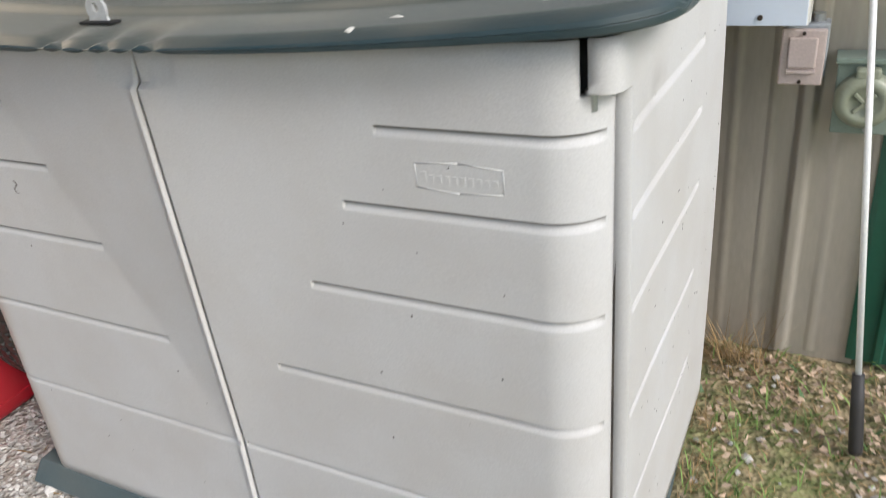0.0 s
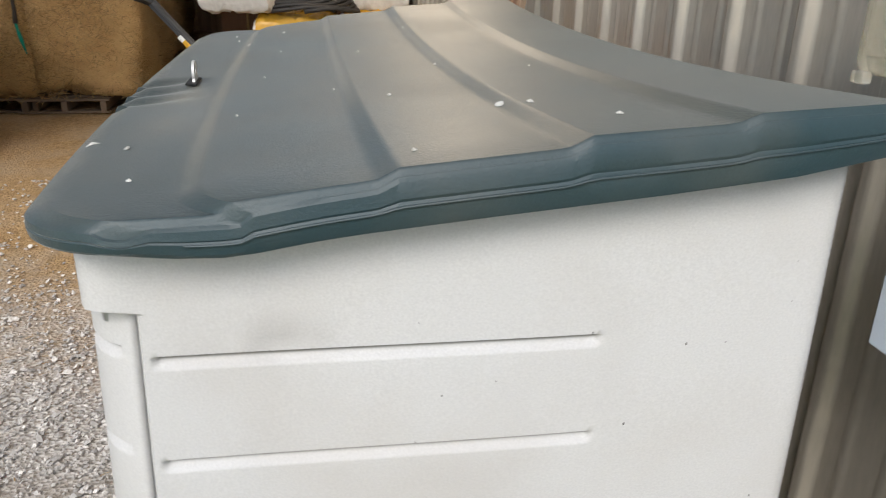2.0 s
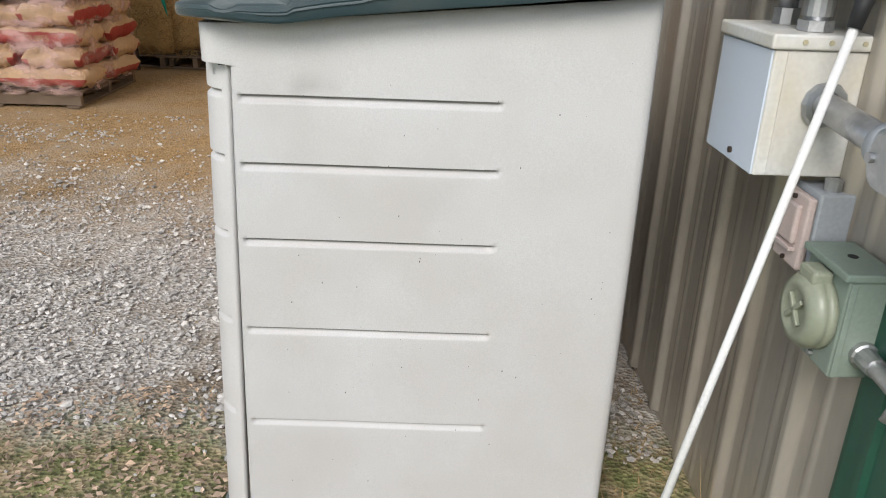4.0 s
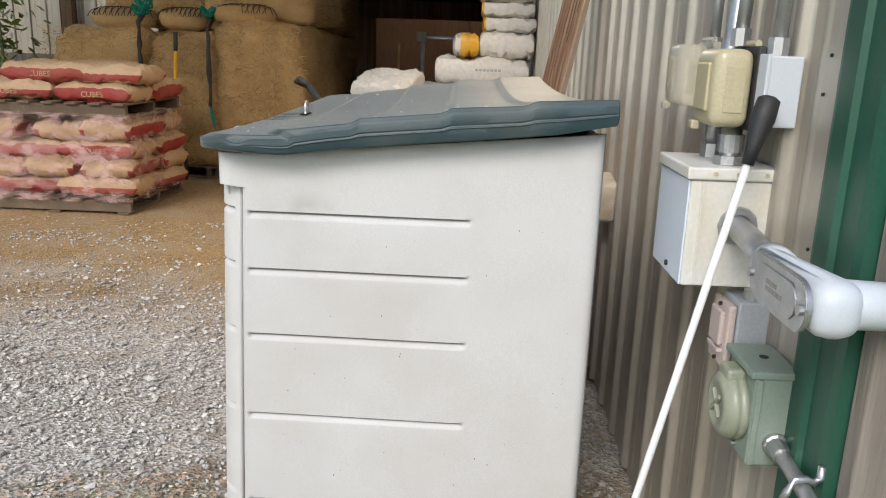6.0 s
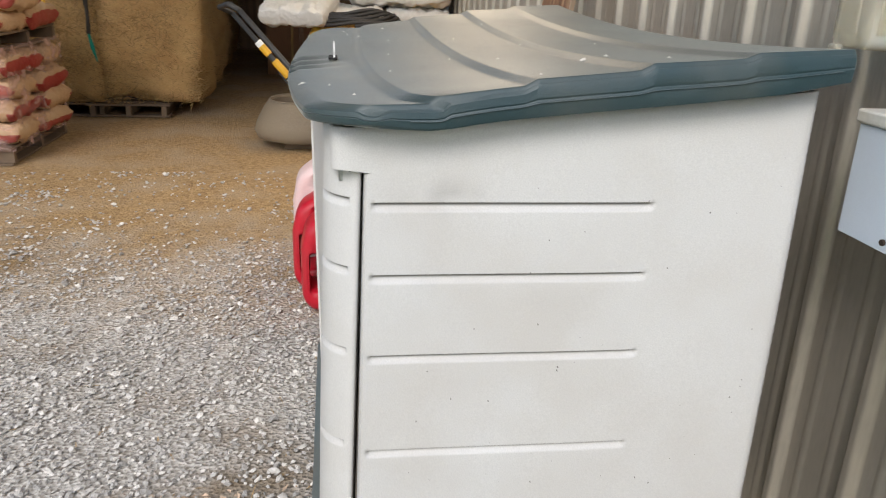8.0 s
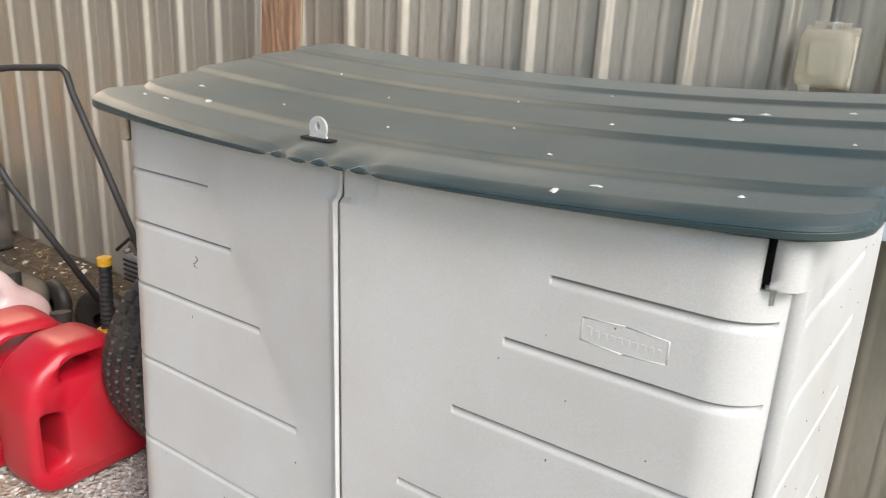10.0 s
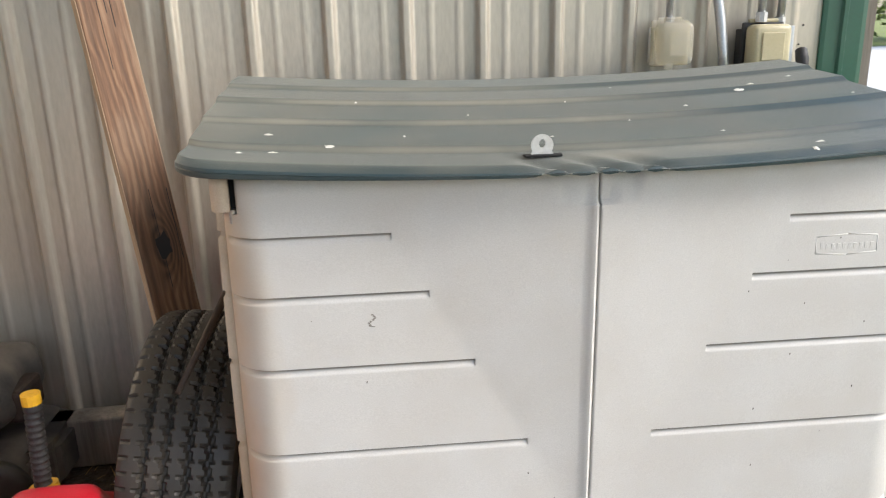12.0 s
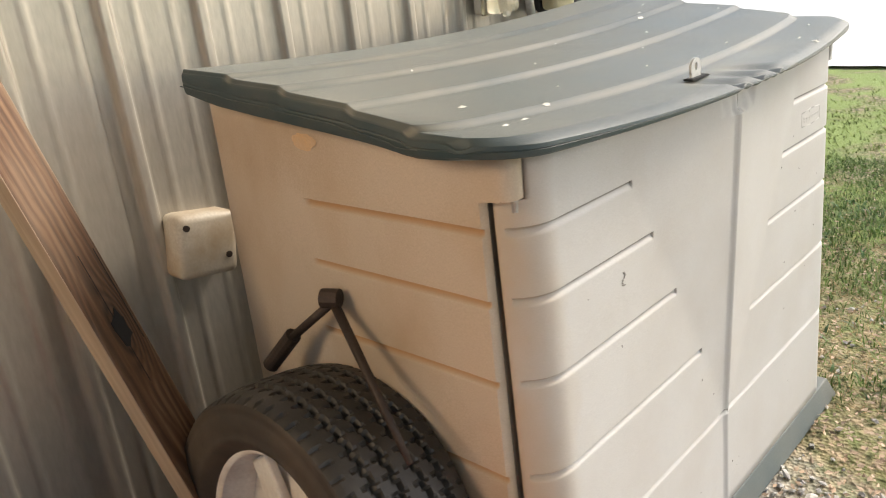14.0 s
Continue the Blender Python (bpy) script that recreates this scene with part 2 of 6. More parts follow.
M_STONE = material("limestone_gravel", (0.60, 0.575, 0.545), (0.46, 0.435, 0.40), 0.9, scale=30, fine=200, bump=0.3, by_island=0.4)
M_GRASS = material("grass", (0.205, 0.31, 0.075), (0.14, 0.225, 0.055), 0.7, scale=1.2, fine=5, bump=0, by_island=0.5)
M_WEED = material("weed_leaf", (0.115, 0.21, 0.07), (0.08, 0.155, 0.055), 0.6, scale=3, fine=20, bump=0, by_island=0.4)
M_DRY = material("dry_grass", (0.40, 0.28, 0.14), (0.30, 0.20, 0.09), 0.9, bump=0, by_island=0.4)
M_PALEWOOD = material("pale_edge_wood", (0.46, 0.34, 0.23), (0.27, 0.19, 0.125), 0.85, scale=12, fine=60, bump=0.6, dist=0.004, stretch=(1.5, 1.5, 0.07), dirt=(0.30, 0.25, 0.20), dirt_scale=5, dirt_amount=0.6)
# Cabinet enamel with the blue skylight on its front put into the colour.
M_SKYLIT_ENAMEL = material("skylit_enamel", (0.68, 0.76, 0.86), (0.65, 0.72, 0.82), 0.35, scale=5, fine=900, bump=0.02, dirt=(0.60, 0.61, 0.60), dirt_scale=7, dirt_amount=0.3)
M_LAWN = material("lawn_grass", (0.30, 0.36, 0.10), (0.24, 0.30, 0.08), 0.7, scale=1.2, fine=5, bump=0, by_island=0.45)
M_LITTER = material("leaf_litter", (0.56, 0.44, 0.33), (0.38, 0.26, 0.17), 0.9, bump=0, by_island=0.5)
M_SCUFF = material("grey_scuff", (0.20, 0.18, 0.165), (0.30, 0.275, 0.25), 0.8, scale=80, fine=400)
M_LEAF = material("tree_leaf", (0.17, 0.22, 0.045), (0.10, 0.15, 0.03), 0.6, bump=0, by_island=0.5)
M_BARK = material("bark", (0.12, 0.09, 0.065), rough=0.9, fine=40, bump=0.6, dist=0.02)
M_ROOF = material("roof_steel", (0.42, 0.42, 0.40), (0.36, 0.36, 0.34), 0.5, fine=80)
M_CONCRETE = material("pale_drive", (0.80, 0.78, 0.74), (0.72, 0.70, 0.66), 0.9, scale=0.8, fine=40, bump=0.2)
M_CLEAR = bpy.data.materials.new("clear_plastic")
M_CLEAR.use_nodes = True
cb = M_CLEAR.node_tree.nodes["Principled BSDF"]
cb.inputs["Base Color"].default_value = (0.86, 0.82, 0.70, 1)
cb.inputs["Transmission Weight"].default_value, cb.inputs["Roughness"].default_value, cb.inputs["IOR"].default_value = 0.75, 0.25, 1.25
# film wrap: thin, wrinkled, mostly see-through
M_WRAP = bpy.data.materials.new("stretch_wrap")
M_WRAP.use_nodes = True
wb = M_WRAP.node_tree.nodes["Principled BSDF"]
wb.inputs["Base Color"].default_value = (0.75, 0.50, 0.46, 1)
wb.inputs["Roughness"].default_value = 0.3
wnz = M_WRAP.node_tree.nodes.new("ShaderNodeTexNoise")
wnz.inputs["Scale"].default_value = 9
wmr = M_WRAP.node_tree.nodes.new("ShaderNodeMapRange")
wmr.inputs["From Min"].default_value, wmr.inputs["From Max"].default_value = 0.4, 0.7
wmr.inputs["To Min"].default_value, wmr.inputs["To Max"].default_value = 0.02, 0.55
M_WRAP.node_tree.links.new(wnz.outputs[0], wmr.inputs["Value"])
M_WRAP.node_tree.links.new(wmr.outputs[0], wb.inputs["Alpha"])


# resin of the door whose outer corner is browned by barn dust
M_RESIN_EDGE = M_RESIN.copy()
M_RESIN_EDGE.name = "beige_resin_browned_corner"
en_, el_ = M_RESIN_EDGE.node_tree.nodes, M_RESIN_EDGE.node_tree.links
eb_ = en_["Principled BSDF"]
et_, ex_, ef_, ez_ = en_.new("ShaderNodeTexCoord"), en_.new("ShaderNodeSeparateXYZ"), en_.new("ShaderNodeMapRange"), en_.new("ShaderNodeTexNoise")
ez_.inputs["Scale"].default_value, ez_.inputs["Detail"].default_value = 6.0, 8.0
el_.new(et_.outputs["Object"], ex_.inputs[0])
el_.new(et_.outputs["Object"], ez_.inputs["Vector"])
ea_ = en_.new("ShaderNodeMath")
ea_.operation = "MULTIPLY_ADD"
ea_.inputs[1].default_value = 0.16
el_.new(ez_.outputs[0], ea_.inputs[0])
el_.new(ex_.outputs["X"], ea_.inputs[2])
ef_.inputs["From Min"].default_value, ef_.inputs["From Max"].default_value, ef_.inputs["To Max"].default_value = -0.52, -0.62, 0.8
el_.new(ea_.outputs[0], ef_.inputs["Value"])
em_ = en_.new("ShaderNodeMix")
em_.data_type = "RGBA"
el_.new(ef_.outputs[0], em_.inputs[0])
el_.new(eb_.inputs["Base Color"].links[0].from_socket, em_.inputs[6])
em_.inputs[7].default_value = (0.46, 0.36, 0.255, 1)
el_.new(em_.outputs[2], eb_.inputs["Base Color"])


def plank_material(knot_x, knot_z):
    """Rough-sawn plank: dark growth lines along z that bend round one knot, in the object's own metres."""
    m = bpy.data.materials.new("knotty_plank")
    m.use_nodes = True
    nt, ln = m.node_tree.nodes, m.node_tree.links
    b = nt["Principled BSDF"]
    tc, sp = nt.new("ShaderNodeTexCoord"), nt.new("ShaderNodeSeparateXYZ")
    ln.new(tc.outputs["Object"], sp.inputs[0])

    def calc(op, a, c=0.0, e=0.0):
        n = nt.new("ShaderNodeMath")
        n.operation = op
        for i, v in enumerate((a, c, e)):
            if hasattr(v, "is_linked"):
                ln.new(v, n.inputs[i])
            else:
                n.inputs[i].default_value = v
        return n.outputs[0]

    def nz(scale, stretch, detail=5.0):
        mp, n = nt.new("ShaderNodeMapping"), nt.new("ShaderNodeTexNoise")
        mp.inputs["Scale"].default_value = stretch
        n.inputs["Scale"].default_value, n.inputs["Detail"].default_value = scale, detail
        ln.new(tc.outputs["Object"], mp.inputs[0])
        ln.new(mp.outputs[0], n.inputs["Vector"])
        return n.outputs[0]

    dx = calc("SUBTRACT", sp.outputs["X"], knot_x)
    dz = calc("SUBTRACT", sp.outputs["Z"], knot_z)
    d2 = calc("ADD", calc("POWER", calc("ABSOLUTE", calc("DIVIDE", dx, 0.045)), 2.0), calc("POWER", calc("ABSOLUTE", calc("DIVIDE", dz, 0.11)), 2.0))
    near = calc("POWER", 2.718, calc("MULTIPLY", d2, -1.0))
    rings = calc("MULTIPLY", calc("SQRT", d2), 0.045)
    warp = calc("MULTIPLY_ADD", nz(4.5, (1, 1, 0.30), 7.0), 0.16, dx)
    line = calc("ADD", calc("MULTIPLY", warp, calc("SUBTRACT", 1.0, near)), calc("MULTIPLY", rings, near))
    wave = calc("MULTIPLY_ADD", calc("SINE", calc("MULTIPLY", line, 330.0)), 0.5, 0.5)
    streak = nz(26.0, (2.2, 2.2, 0.05), 6.0)
    tone = calc("ADD", calc("MULTIPLY", wave, 0.17), calc("MULTIPLY", streak, 0.80))
    tone = calc("SUBTRACT", tone, calc("MULTIPLY", near, 0.28))
    cr = nt.new("ShaderNodeValToRGB")
    el = cr.color_ramp.elements
    el[0].position, el[0].color = 0.12, (0.022, 0.011, 0.006, 1)
    el[1].position, el[1].color = 0.85, (0.33, 0.20, 0.11, 1)
    mid = el.new(0.48)
    mid.color = (0.135, 0.068, 0.034, 1)
    ln.new(tone, cr.inputs[0])
    mx, dust = nt.new("ShaderNodeMix"), nt.new("ShaderNodeMapRange")
    mx.data_type = "RGBA"
    dust.inputs["From Min"].default_value, dust.inputs["From Max"].default_value, dust.inputs["To Max"].default_value = 0.5, 0.75, 0.55
    ln.new(nz(7.0, (1, 1, 0.3), 7.0), dust.inputs["Value"])
    ln.new(dust.outputs[0], mx.inputs[0])
    ln.new(cr.outputs[0], mx.inputs[6])
    mx.inputs[7].default_value = (0.31, 0.235, 0.165, 1)
    ln.new(mx.outputs[2], b.inputs["Base Color"])
    b.inputs["Roughness"].default_value = 0.72
    bp = nt.new("ShaderNodeBump")
    bp.inputs["Strength"].default_value, bp.inputs["Distance"].default_value = 0.8, 0.006
    ln.new(tone, bp.inputs["Height"])
    ln.new(bp.outputs[0], b.inputs["Normal"])
    return m


M_PLANK = plank_material(0.005, 0.80)


def ground_material():
    """Gravel, hay-littered dirt and thin lawn, blended by place with ragged borders."""
    m = bpy.data.materials.new("barn_ground")
    m.use_nodes = True
    nt, ln = m.node_tree.nodes, m.node_tree.links
    b = nt["Principled BSDF"]
    b.inputs["Roughness"].default_value = 0.95
    geo = nt.new("ShaderNodeNewGeometry")
    sep = nt.new("ShaderNodeSeparateXYZ")
    ln.new(geo.outputs["Position"], sep.inputs[0])

    def nz(scale, detail=6.0):
        n = nt.new("ShaderNodeTexNoise")
        n.inputs["Scale"].default_value, n.inputs["Detail"].default_value = scale, detail
        ln.new(geo.outputs["Position"], n.inputs["Vector"])
        return n.outputs[0]

    def calc(op, a, c):
        x = nt.new("ShaderNodeMath")
        x.operation = op
        for sock, val in zip(x.inputs, (a, c)):
            if isinstance(val, float):
                sock.default_value = val
            else:
                ln.new(val, sock)
        return x.outputs[0]

    def rng(src, lo, hi):
        r = nt.new("ShaderNodeMapRange")
        r.inputs["From Min"].default_value, r.inputs["From Max"].default_value = lo, hi
        ln.new(src, r.inputs["Value"])
        return r.outputs[0]

    def mix(fac, a, c):
        x = nt.new("ShaderNodeMix")
        x.data_type = "RGBA"
        for sock, val in ((x.inputs[0], fac), (x.inputs[6], a), (x.inputs[7], c)):
            if isinstance(val, tuple):
                sock.default_value = (*val, 1)
            else:
                ln.new(val, sock)
        return x.outputs[2]

    vor = nt.new("ShaderNodeTexVoronoi")
    vor.inputs["Scale"].default_value = 75
    ln.new(geo.outputs["Position"], vor.inputs["Vector"])
    grey = nt.new("ShaderNodeSeparateColor")
    ln.new(vor.outputs["Color"], grey.inputs[0])
    gravel = mix(grey.outputs[0], (0.32, 0.295, 0.26), (0.60, 0.57, 0.53))
    gravel = mix(rng(nz(1.6), 0.52, 0.7), gravel, (0.20, 0.145, 0.085))
    hay = mix(rng(nz(35.0), 0.35, 0.65), (0.27, 0.17, 0.075), (0.46, 0.31, 0.15))
    hay = mix(rng(nz(2.0), 0.45, 0.7), hay, (0.40, 0.30, 0.19))
    lawn = mix(rng(nz(30.0), 0.4, 0.6), (0.12, 0.115, 0.05), (0.40, 0.31, 0.19))
    lawn = mix(calc("MULTIPLY", rng(nz(1.2), 0.45, 0.62), rng(nz(14.0), 0.35, 0.7)), lawn, (0.22, 0.27, 0.085))
    # the lawn proper, past the trampled strip
    lawn = mix(calc("MULTIPLY", rng(calc("ADD", sep.outputs[0], calc("SUBTRACT", nz(1.1), 0.5)), 1.5, 2.1), rng(nz(2.6), 0.62, 0.46)), lawn, (0.25, 0.32, 0.09))
    edge = calc("MULTIPLY", calc("SUBTRACT", nz(1.3), 0.5), 2.2)
    fine = calc("MULTIPLY", calc("SUBTRACT", nz(9.0), 0.5), 1.2)
    wob = calc("ADD", edge, fine)
    inner = rng(calc("ADD", sep.outputs[0], wob), -0.9, -2.3)
    col = mix(inner, gravel, hay)
    soil = mix(rng(nz(22.0), 0.35, 0.65), (0.045, 0.032, 0.022), (0.095, 0.068, 0.045))
    deep = calc("MULTIPLY", rng(calc("ADD", sep.outputs[1], calc("MULTIPLY", wob, 0.15)), 0.20, 0.42), rng(calc("ADD", sep.outputs[0], calc("MULTIPLY", wob, 0.15)), -0.70, -0.90))
    col = mix(deep, col, soil)
    outer = rng(calc("ADD", sep.outputs[0], calc("MULTIPLY", wob, 0.20)), 0.16, 0.42)
    col = mix(outer, col, lawn)
    ln.new(col, b.inputs["Base Color"])
    bp = nt.new("ShaderNodeBump")
    bp.inputs["Strength"].default_value, bp.inputs["Distance"].default_value = 0.8, 0.012
    ln.new(vor.outputs["Distance"], bp.inputs["Height"])
    ln.new(bp.outputs[0], b.inputs["Normal"])
    return m


M_GROUND = ground_material()


# ---- building helpers ----
def part(name, bm, mat, parent=None, label="", smooth=False, bevel=0.0, solid=0.0):
    me = bpy.data.meshes.new(name)
    if isinstance(bm, tuple):
        me.from_pydata([tuple(map(float, v)) for v in bm[0]], [], bm[1])
    else:
        bmesh.ops.recalc_face_normals(bm, faces=bm.faces)
        bm.to_mesh(me)
        bm.free()
    for mm in (mat if isinstance(mat, (list, tuple)) else [mat]):
        me.materials.append(mm)
    for p in me.polygons:
        p.use_smooth = smooth
    ob = new(name, me)
    if parent:
        ob.parent = parent
    if label:
        tagged(ob, label)
    if solid:
        md = ob.modifiers.new("thickness", "SOLIDIFY")
        md.thickness, md.offset = solid, -1
    if bevel:
        md = ob.modifiers.new("edges", "BEVEL")
        md.width, md.segments, md.limit_method, md.angle_limit = bevel, 2, "ANGLE", radians(40)
    if smooth and (bevel or solid):
        me.set_sharp_from_angle(angle=radians(45))
    return ob


def empty(name, label, category, loc=(0, 0, 0), rz=0, group="", kind=""):
    e = new(name)
    e.matrix_basis = pose(*loc, 0, 0, rz)
    return tagged(e, label, category, group, kind)


def add_box(bm, x0, x1, y0, y1, z0, z1, m=None):
    vs = [bm.verts.new((x, y, z)) for x in (x0, x1) for y in (y0, y1) for z in (z0, z1)]
    for f in ((0, 1, 3, 2), (4, 6, 7, 5), (0, 4, 5, 1), (2, 3, 7, 6), (0, 2, 6, 4), (1, 5, 7, 3)):
        bm.faces.new([vs[i] for i in f])
    if m is not None:
        for v in vs:
            v.co = m @ v.co
    return vs


def box(x0, x1, y0, y1, z0, z1, bevel=0.0, segments=2, m=None):
    bm = bmesh.new()
    add_box(bm, x0, x1, y0, y1, z0, z1)
    if bevel:
        bmesh.ops.bevel(bm, geom=bm.edges[:], offset=bevel, segments=segments, affect="EDGES", profile=0.5)
    if m is not None:
        bm.transform(m)
    return bm


def prism(poly, z0, z1, bevel=0.0, m=None):
    """A plan outline raised from z0 to z1."""
    bm = bmesh.new()
    lo, hi = [bm.verts.new((x, y, z0)) for x, y in poly], [bm.verts.new((x, y, z1)) for x, y in poly]
    bm.faces.new(lo[::-1]), bm.faces.new(hi)
    n = len(poly)
    for i in range(n):
        bm.faces.new((lo[i], lo[(i + 1) % n], hi[(i + 1) % n], hi[i]))
    if bevel:
        bmesh.ops.bevel(bm, geom=bm.edges[:], offset=bevel, segments=2, affect="EDGES")
    if m is not None:
        bm.transform(m)
    return bm


def tube(points, radius, sides=12, caps=True, bm=None):
    """A round bar along a line of points; radius may be a number or one for each point."""
    bm = bm or bmesh.new()
    pts = [Vector(p) for p in points]
    rings = []
    for i, p in enumerate(pts):
        d = (pts[min(i + 1, len(pts) - 1)] - pts[max(i - 1, 0)]).normalized()
        up = Vector((0, 0, 1)) if abs(d.z) < 0.9 else Vector((1, 0, 0))
        a = d.cross(up).normalized()
        c = d.cross(a).normalized()
        r = radius[i] if isinstance(radius, (list, tuple)) else radius
        rings.append([bm.verts.new(p + r * (math.cos(k * 2 * math.pi / sides) * a + math.sin(k * 2 * math.pi / sides) * c)) for k in range(sides)])
    for r0, r1 in zip(rings, rings[1:]):
        for k in range(sides):
            bm.faces.new((r0[k], r0[(k + 1) % sides], r1[(k + 1) % sides], r1[k]))
    if caps:
        bm.faces.new(rings[0][::-1]), bm.faces.new(rings[-1])
    return bm


def revolve(profile, sides=48, m=None, closed=False, ripple=None):
    """Turns (radius, height) points round the z axis."""
    bm = bmesh.new()
    rings = []
    for k in range(sides):
        a = 2 * math.pi * k / sides
        rings.append([bm.verts.new(((r + (ripple(k, i) if ripple else 0)) * math.cos(a), (r + (ripple(k, i) if ripple else 0)) * math.sin(a), h)) for i, (r, h) in enumerate(profile)])
    n = len(profile)
    for k in range(sides):
        a, c = rings[k], rings[(k + 1) % sides]
        for i in range(n if closed else n - 1):
            j = (i + 1) % n
            bm.faces.new((a[i], c[i], c[j], a[j]))
    if m is not None:
        bm.transform(m)
    return bm


def grid(rows, flip=False, keep=None):
    """Vertices and quads from rows of points."""
    n, w = len(rows), len(rows[0])
    verts = [p for r in rows for p in r]
    faces = []
    for i in range(n - 1):
        for j in range(w - 1):
            if keep and not keep(i, j):
                continue
            f = (i * w + j, i * w + j + 1, (i + 1) * w + j + 1, (i + 1) * w + j)
            faces.append(f[::-1] if flip else f)
    return verts, faces


def smoothstep(a, b, x):
    t = min(1, max(0, (x - a) / (b - a)))
    return t * t * (3 - 2 * t)


def lerp_table(table, x):
    if x <= table[0][0]:
        return table[0][1]
    for (a, va), (b, vb) in zip(table, table[1:]):
        if x <= b:
            return va + (vb - va) * (x - a) / (b - a)
    return table[-1][1]


# ---- ground ----
def ground_height(x, y):
    return 0.012 * noise.noise((x * 0.9, y * 0.9, 0)) * min(1, abs(x) + abs(y))


gx = sorted(set([-60, -30, -15] + [round(-9 + 0.15 * i, 3) for i in range(100)] + [8, 12, 20, 40, 80, 160, 400]))
gy = sorted(set([-400, -160, -60, -30, -15] + [round(-8 + 0.15 * i, 3) for i in range(67)] + [4, 8, 20, 60, 160, 400]))
v, f = grid([[(x, y, ground_height(x, y) - 0.008 if max(abs(x), abs(y)) < 10 else -0.01) for x in gx] for y in gy])
tagged(part("ground", (v, f), M_GROUND, smooth=True), "gravel and hay-littered barn floor running out to thin grass", "ground", kind="structure")
tagged(part("road", (grid([[(7.2 + x * 40, -24 + 4.6 * y + (y - 5) * 4.0 * x + x * 0.5, 0.02) for x in range(5)] for y in range(11)])), M_CONCRETE),
       "pale sunlit gravel drive beyond the lawn", "road", kind="structure")

# ---- barn ----
WALL = 1.045
RIB = 0.235


def siding_height(u):
    """How far the steel stands proud, along one 0.235 m rib pitch (u in metres from a main rib)."""
    u = (u + RIB / 2) % RIB - RIB / 2
    a = abs(u)
    main = 0.020 * (1 - smoothstep(0.010, 0.024, a))
    minor = 0.0025 * (1 - smoothstep(0.006, 0.012, abs(a - RIB / 3 + 0.005)))
    return main + minor


def siding(name, length, start, z0, z1, parent, m):
    """One sheet of ribbed siding, along x, facing -y."""
    n = round(length / RIB * 48)
    us = [length * i / n for i in range(n + 1)]
    rows = [[(start + u, -siding_height(start + u + 0.06), z) for u in us] for z in (z0, z1)]
    ob = part(name, grid(rows), M_SIDING, parent, smooth=True)
    ob.matrix_basis = m
    return ob


TOP = 5.6
# Added window opening, unseen, cut for the warm fill lamp.
WX0, WX1, WZ0, WZ1 = -4.3, -2.8, 1.95, 3.1
bm = bmesh.new()
for q in ((-12.1, WX0, -0.05, TOP), (WX1, 1.06, -0.05, TOP), (WX0, WX1, -0.05, WZ0), (WX0, WX1, WZ1, TOP)):
    add_box(bm, q[0], q[1], WALL + 0.002, WALL + 0.06, q[2], q[3])
wall_n = tagged(part("wall_north", bm, M_SIDING), "barn wall of tan ribbed steel siding", "wall", kind="structure")
sheet = RIB * 4
k = 0
x = 1.06 - sheet
while x > -8.5:
    m_ = pose(0, WALL - 0.001 * (k % 2), 0)
    x1 = x + sheet
    if x1 <= WX0 or x >= WX1:
        siding("siding_panel", sheet, x, 0.015, TOP - 0.1, wall_n, m_)
    else:
        siding("siding_panel", sheet, x, 0.015, WZ0, wall_n, m_)
        siding("siding_panel", sheet, x, WZ1, TOP - 0.1, wall_n, m_)
        if x < WX0:
            siding("siding_panel", WX0 - x, x, WZ0, WZ1, wall_n, m_)
        if x1 > WX1:
            siding("siding_panel", x1 - WX1, WX1, WZ0, WZ1, wall_n, m_)
    x -= sheet
    k += 1
wall_w = tagged(part("wall_west", box(-8.75, -8.6, -9, -3.9, -0.05, 2.15), M_SIDING), "back wall of ribbed steel in barn shade", "wall", kind="structure")
for i in range(5):
    siding("siding_panel", sheet, -8.6 + i * sheet, 0.015, 2.14, wall_w, Matrix.Translation((-8.59, 0, 0)) @ pose(0, 0, 0, 0, 0, 90))
tagged(part("ceiling", box(-8.8, 1.4, -9.2, 1.2, TOP, TOP + 0.1), M_ROOF), "plain steel barn roof", "ceiling", kind="structure")
# Stall walls and unseen slab, added to keep the space behind the plywood dark.
tagged(part("wall_stall", box(-12.1, -12.0, -4.0, 1.1, -0.05, 2.2), M_WOOD), "dark timber wall at the back of a low stall", "wall", kind="structure")
tagged(part("wall_stall_side", box(-12.0, -8.76, -4.0, -3.9, -0.05, 2.2), M_WOOD), "dark timber side of the low stall", "wall", kind="structure")
tagged(part("loft_floor", box(-12.1, -8.5, -4.0, WALL, 2.2, 2.3), M_WOOD), "added unseen timber slab that keeps the stall dark", "ceiling", kind="structure")
trim = tagged(part("trim", prism([(1.042, WALL + 0.06), (1.042, WALL - 0.012), (1.055, WALL - 0.015), (1.10, WALL - 0.015), (1.106, WALL - 0.024), (1.12, WALL - 0.024),
                                  (1.126, WALL - 0.015), (1.175, WALL - 0.015), (1.192, WALL - 0.010), (1.192, WALL + 0.06)], 0.02, TOP), M_GREEN),
              "dark green steel corner trim", "trim", kind="structure")
for hx, hz in ((0.985, 1.325), (0.975, 1.265), (1.005, 1.02), (1.0, 0.985), (1.02, 0.982), (0.99, 0.70)):
    part("screw_hole", tube([(hx, WALL - 0.0035, hz), (hx, WALL + 0.001, hz)], 0.0028, 8), M_DARK, wall_n)
tagged(part("door_post", box(1.196, 1.236, 1.052, 1.20, 0, TOP, 0.004), M_GREYWOOD), "weathered grey plank post at the barn opening", "post", kind="structure")

# ---- storage shed ----
shed = empty("storage_shed", "beige resin storage shed with slate green ridged lid and two doors", "storage shed")
